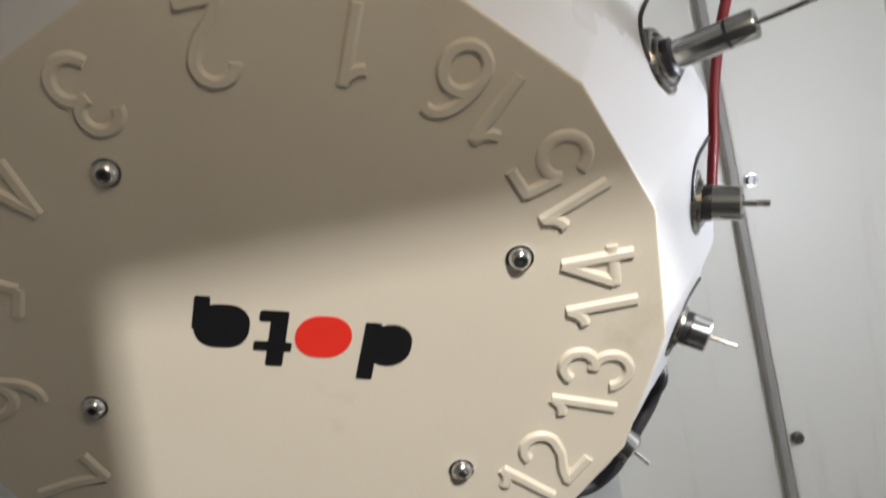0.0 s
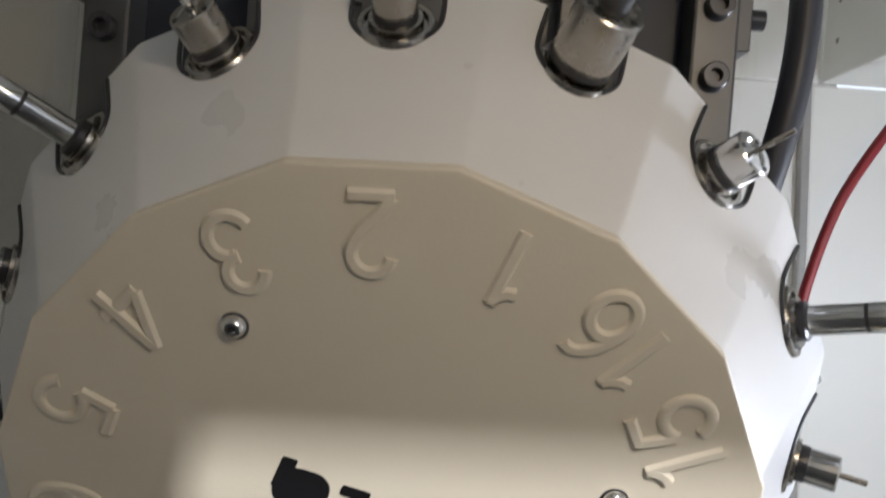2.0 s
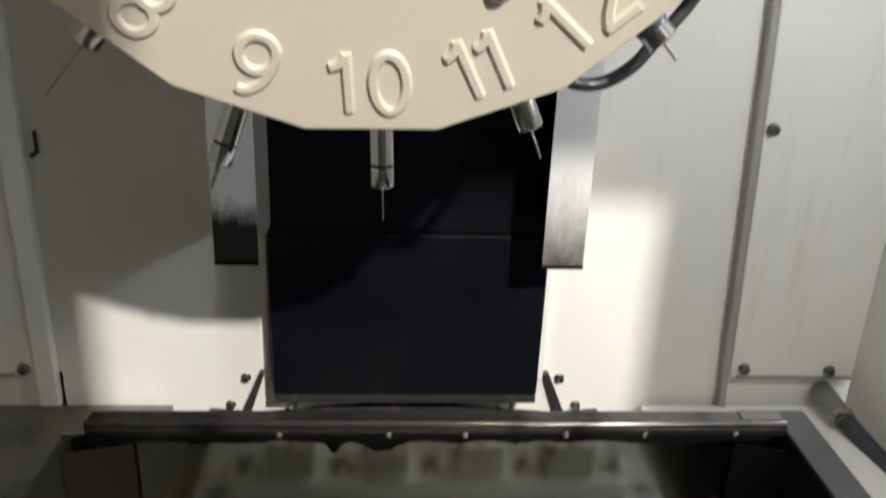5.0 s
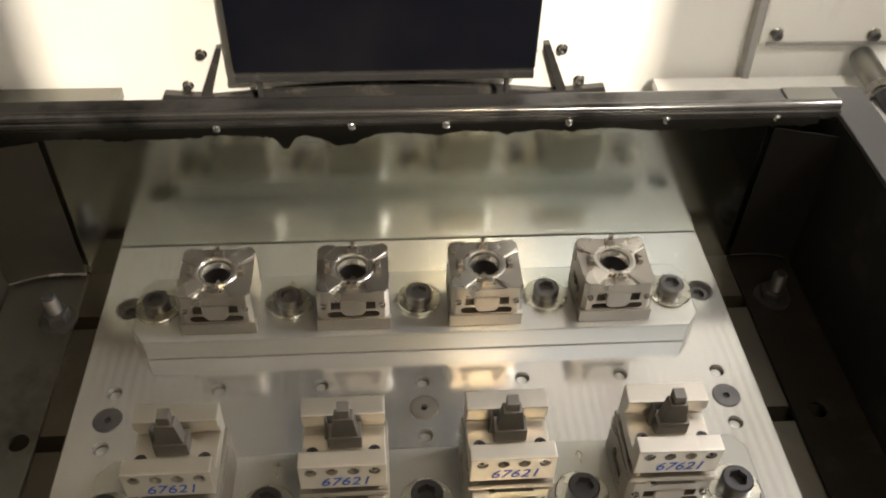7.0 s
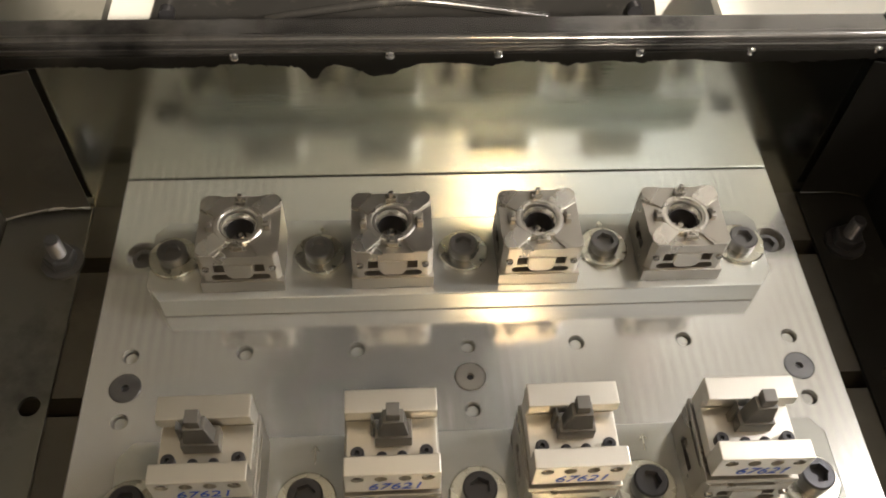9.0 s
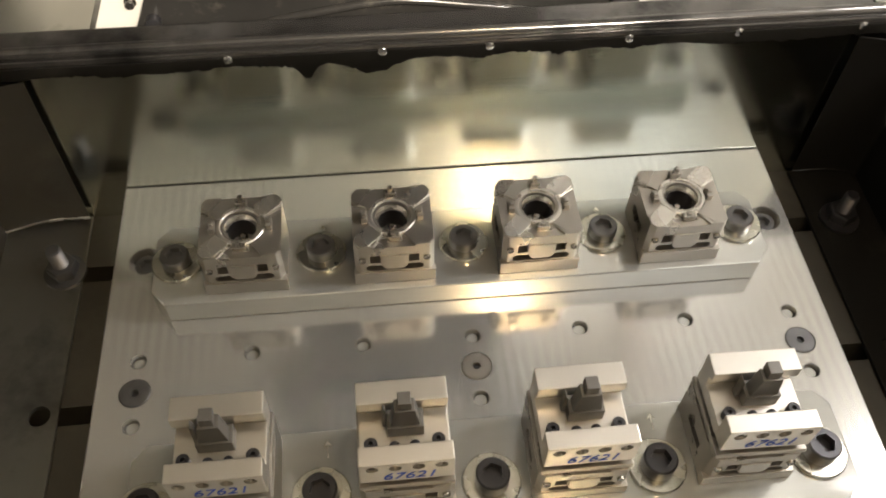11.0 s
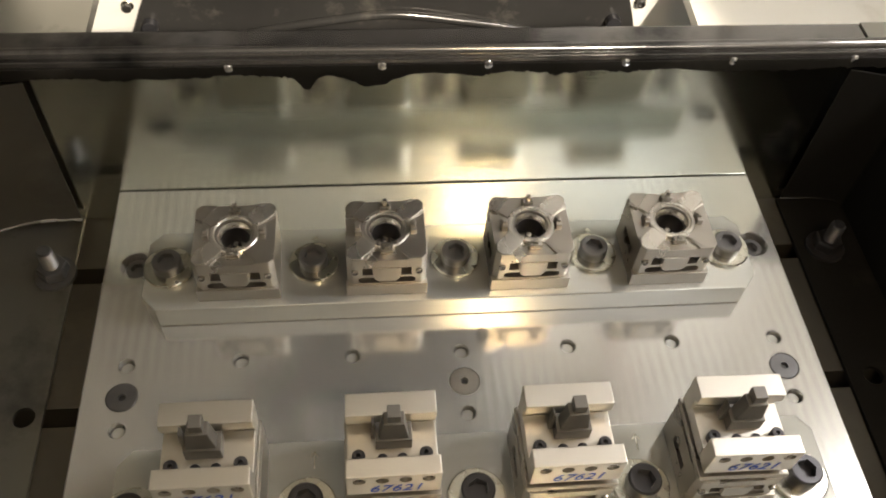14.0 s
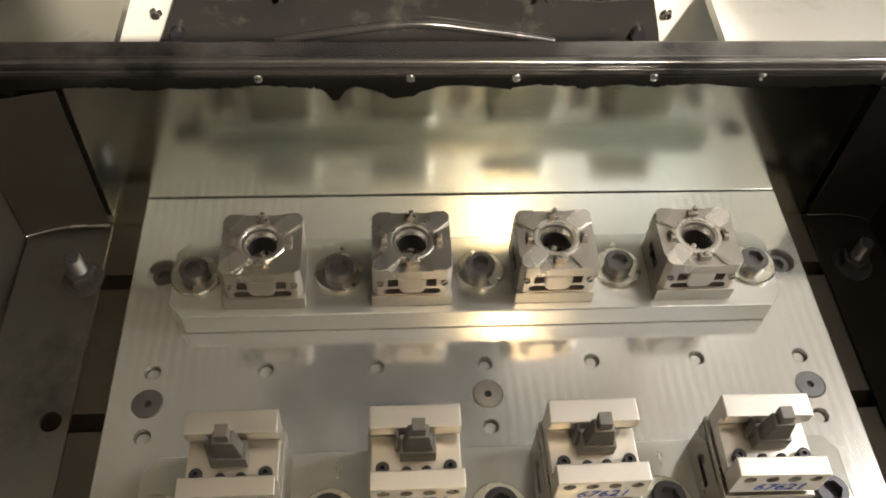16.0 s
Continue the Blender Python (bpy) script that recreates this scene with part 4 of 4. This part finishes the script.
# ---- spindle head behind the drum ----
hd = empty("spindle_head", pose(-0.072, 0, -0.0165))
tagged(hd, "dark cast spindle head carrying the tool drum", "machine head")
part("casting", box(-0.205, 0.205, 0.075, 0.50, 0.93, 1.055, 0.006), CASTDARK, hd)
part("column", box(-0.10, 0.10, 0.20, 0.5995, 0.62, 1.40, 0.008), CASTDARK, hd)
part("top_cover", box(-0.175, 0.185, 0.052, 0.5, 1.056, 1.30, 0.004), PAINT, hd, "cream painted top cover")
for s in (-1, 1):
    sp = part("side_plate", box(s * 0.215 - 0.0165, s * 0.215 + 0.0165, 0.040, 0.075, 0.90, 1.048, 0.0025), CAST, hd, "machined grey side plate")
    for z in (1.018, 0.968):
        part("bolt", lathe([(0, 0.003), (0.0045, 0.003), (0.0049, 0.010), (0.0086, 0.010), (0.0096, 0.009), (0.0096, -0.001), (0, -0.001)], 20, pose(s * 0.215, 0.0398, z, 90)), BLACKOX, sp, smooth=True)
    tab = part("side_tab", box(s * 0.2315 + (0 if s > 0 else -0.011), s * 0.2315 + (0.011 if s > 0 else 0), 0.048, 0.075, 0.990, 1.038, 0.001), CAST, hd)
    part("tab_bolt", lathe([(0, 0), (0.0075, 0), (0.0075, 0.012), (0, 0.012)], 16, pose(s * 0.2425, 0.06, 1.016, 0, 90 * s)), BLACKOX, tab, smooth=True)
br = empty("gripper_bracket", pose(-0.072, 0.045, 0.9555))
tagged(br, "machined grey bracket with milled pockets and two sunk bolts", "bracket")
bk = part("bracket_plate", box(-0.112, 0.112, 0, 0.0295, 0, 0.078, 0.002), CAST)
tools = []
for s in (-1, 1):
    upper = [(0.022, 0.084), (0.022, 0.063), (0.034, 0.063), (0.044, 0.072), (0.070, 0.072), (0.079, 0.064), (0.1025, 0.060), (0.1025, 0.084)]
    lower = [(0.036, 0.006), (0.036, 0.030), (0.064, 0.030), (0.078, 0.039), (0.1025, 0.044), (0.1025, 0.006)]
    for outline in (upper, lower):
        tools.append(part("c", prism([(s * x, z) for x, z in outline], -0.007, 0.01, m=pose(0, 0, 0, 90)), HOLE))
    tools.append(part("c", lathe([(0, -0.01), (0.0165, -0.01), (0.0165, 0.008), (0, 0.008)], 28, pose(s * 0.057, 0, 0.052, -90)), HOLE))
    tools.append(part("c", lathe([(0, -0.01), (0.0032, -0.01), (0.0032, 0.008), (0, 0.008)], 14, pose(s * 0.012, 0, 0.04, -90)), HOLE))
cut(bk, tools)
bk.parent = br
bk.matrix_parent_inverse = Matrix.Identity(4)
for s in (-1, 1):
    part("end_rib", box(s * 0.108 - 0.005, s * 0.108 + 0.005, -0.016, -0.0002, -0.004, 0.082, 0.0015), CAST, br, "bright machined end rib")
    part("bolt", lathe([(0, 0.001), (0.0050, 0.001), (0.0054, 0.008), (0.0105, 0.008), (0.0115, 0.007), (0.0115, -0.004), (0, -0.004)], 22, pose(s * 0.057, 0.006, 0.052, 90)), BLACKOX, br, smooth=True)
    part("pin", lathe([(0, 0), (0.0055, 0), (0.0055, 0.016), (0, 0.016)], 16, pose(s * 0.128, 0.02, 0.055, 0, 90 * s)), BLACKOX, br, smooth=True)
tagged(part("hose", tube([(0.136, 0.20, 0.982), (0.144, 0.10, 1.037), (0.162, 0.085, 1.082), (0.191, 0.085, 1.100), (0.216, 0.09, 1.080), (0.226, 0.095, 1.032), (0.224, 0.10, 0.962), (0.212, 0.11, 0.887), (0.191, 0.13, 0.80), (0.15, 0.20, 0.72), (0.01, 0.25, 0.70)], 0.0125, 18), RUBBER, smooth=True), "thick dark grey rubber hose looping beside the head", "hose")
rh = empty("coolant_hose", pose(0.530, 0.45, 1.087))
tagged(rh, "thin red hose hanging from the overhead housing", "hose")
part("gland", lathe([(0, 0), (0.016, 0), (0.020, -0.006), (0.020, -0.016), (0.011, -0.020), (0, -0.020)], 20), BLACKOX, rh, "black cable gland", smooth=True)
part("red_line", tube([(-0.003, 0, -0.018), (-0.030, 0.0, -0.050), (-0.100, 0, -0.165), (-0.135, 0.0, -0.270), (-0.152, 0, -0.370), (-0.172, 0.01, -0.45), (-0.235, 0.05, -0.51), (-0.34, 0.10, -0.53), (-0.50, 0.13, -0.52)], 0.0065), RED, rh, smooth=True)
part("grey_line", tube([(0.004, 0, -0.018), (0.025, -0.01, -0.05), (0.07, -0.03, -0.10), (0.163, -0.05, -0.15)], 0.0065), RUBBER, rh, smooth=True)
tagged(part("cable", tube([(0.02, 0.36, 0.62), (0.05, 0.24, 0.50), (0.078, 0.17, 0.462), (0.100, 0.15, 0.456), (0.119, 0.15, 0.453), (0.136, 0.15, 0.458), (0.153, 0.15, 0.470), (0.166, 0.15, 0.487), (0.183, 0.15, 0.508), (0.195, 0.15, 0.526), (0.203, 0.15, 0.548), (0.195, 0.20, 0.60), (0.10, 0.30, 0.66), (0.02, 0.34, 0.68)], 0.0055), BLACKOX, smooth=True), "black cable looping below the tool drum", "cable")
lt = empty("panel_latch", pose(-0.528, WY, 0.235))
tagged(lt, "small dark latch on the white rear wall", "latch")
part("stem", box(-0.0015, 0.0015, -0.008, -0.0005, -0.002, 0.030, 0.0005), BLACKOX, lt)
part("knob", lathe([(0, 0), (0.0035, 0), (0.0035, 0.008), (0, 0.008)], 12, pose(-0.006, -0.0005, -0.004, 90)), BLACKOX, lt)
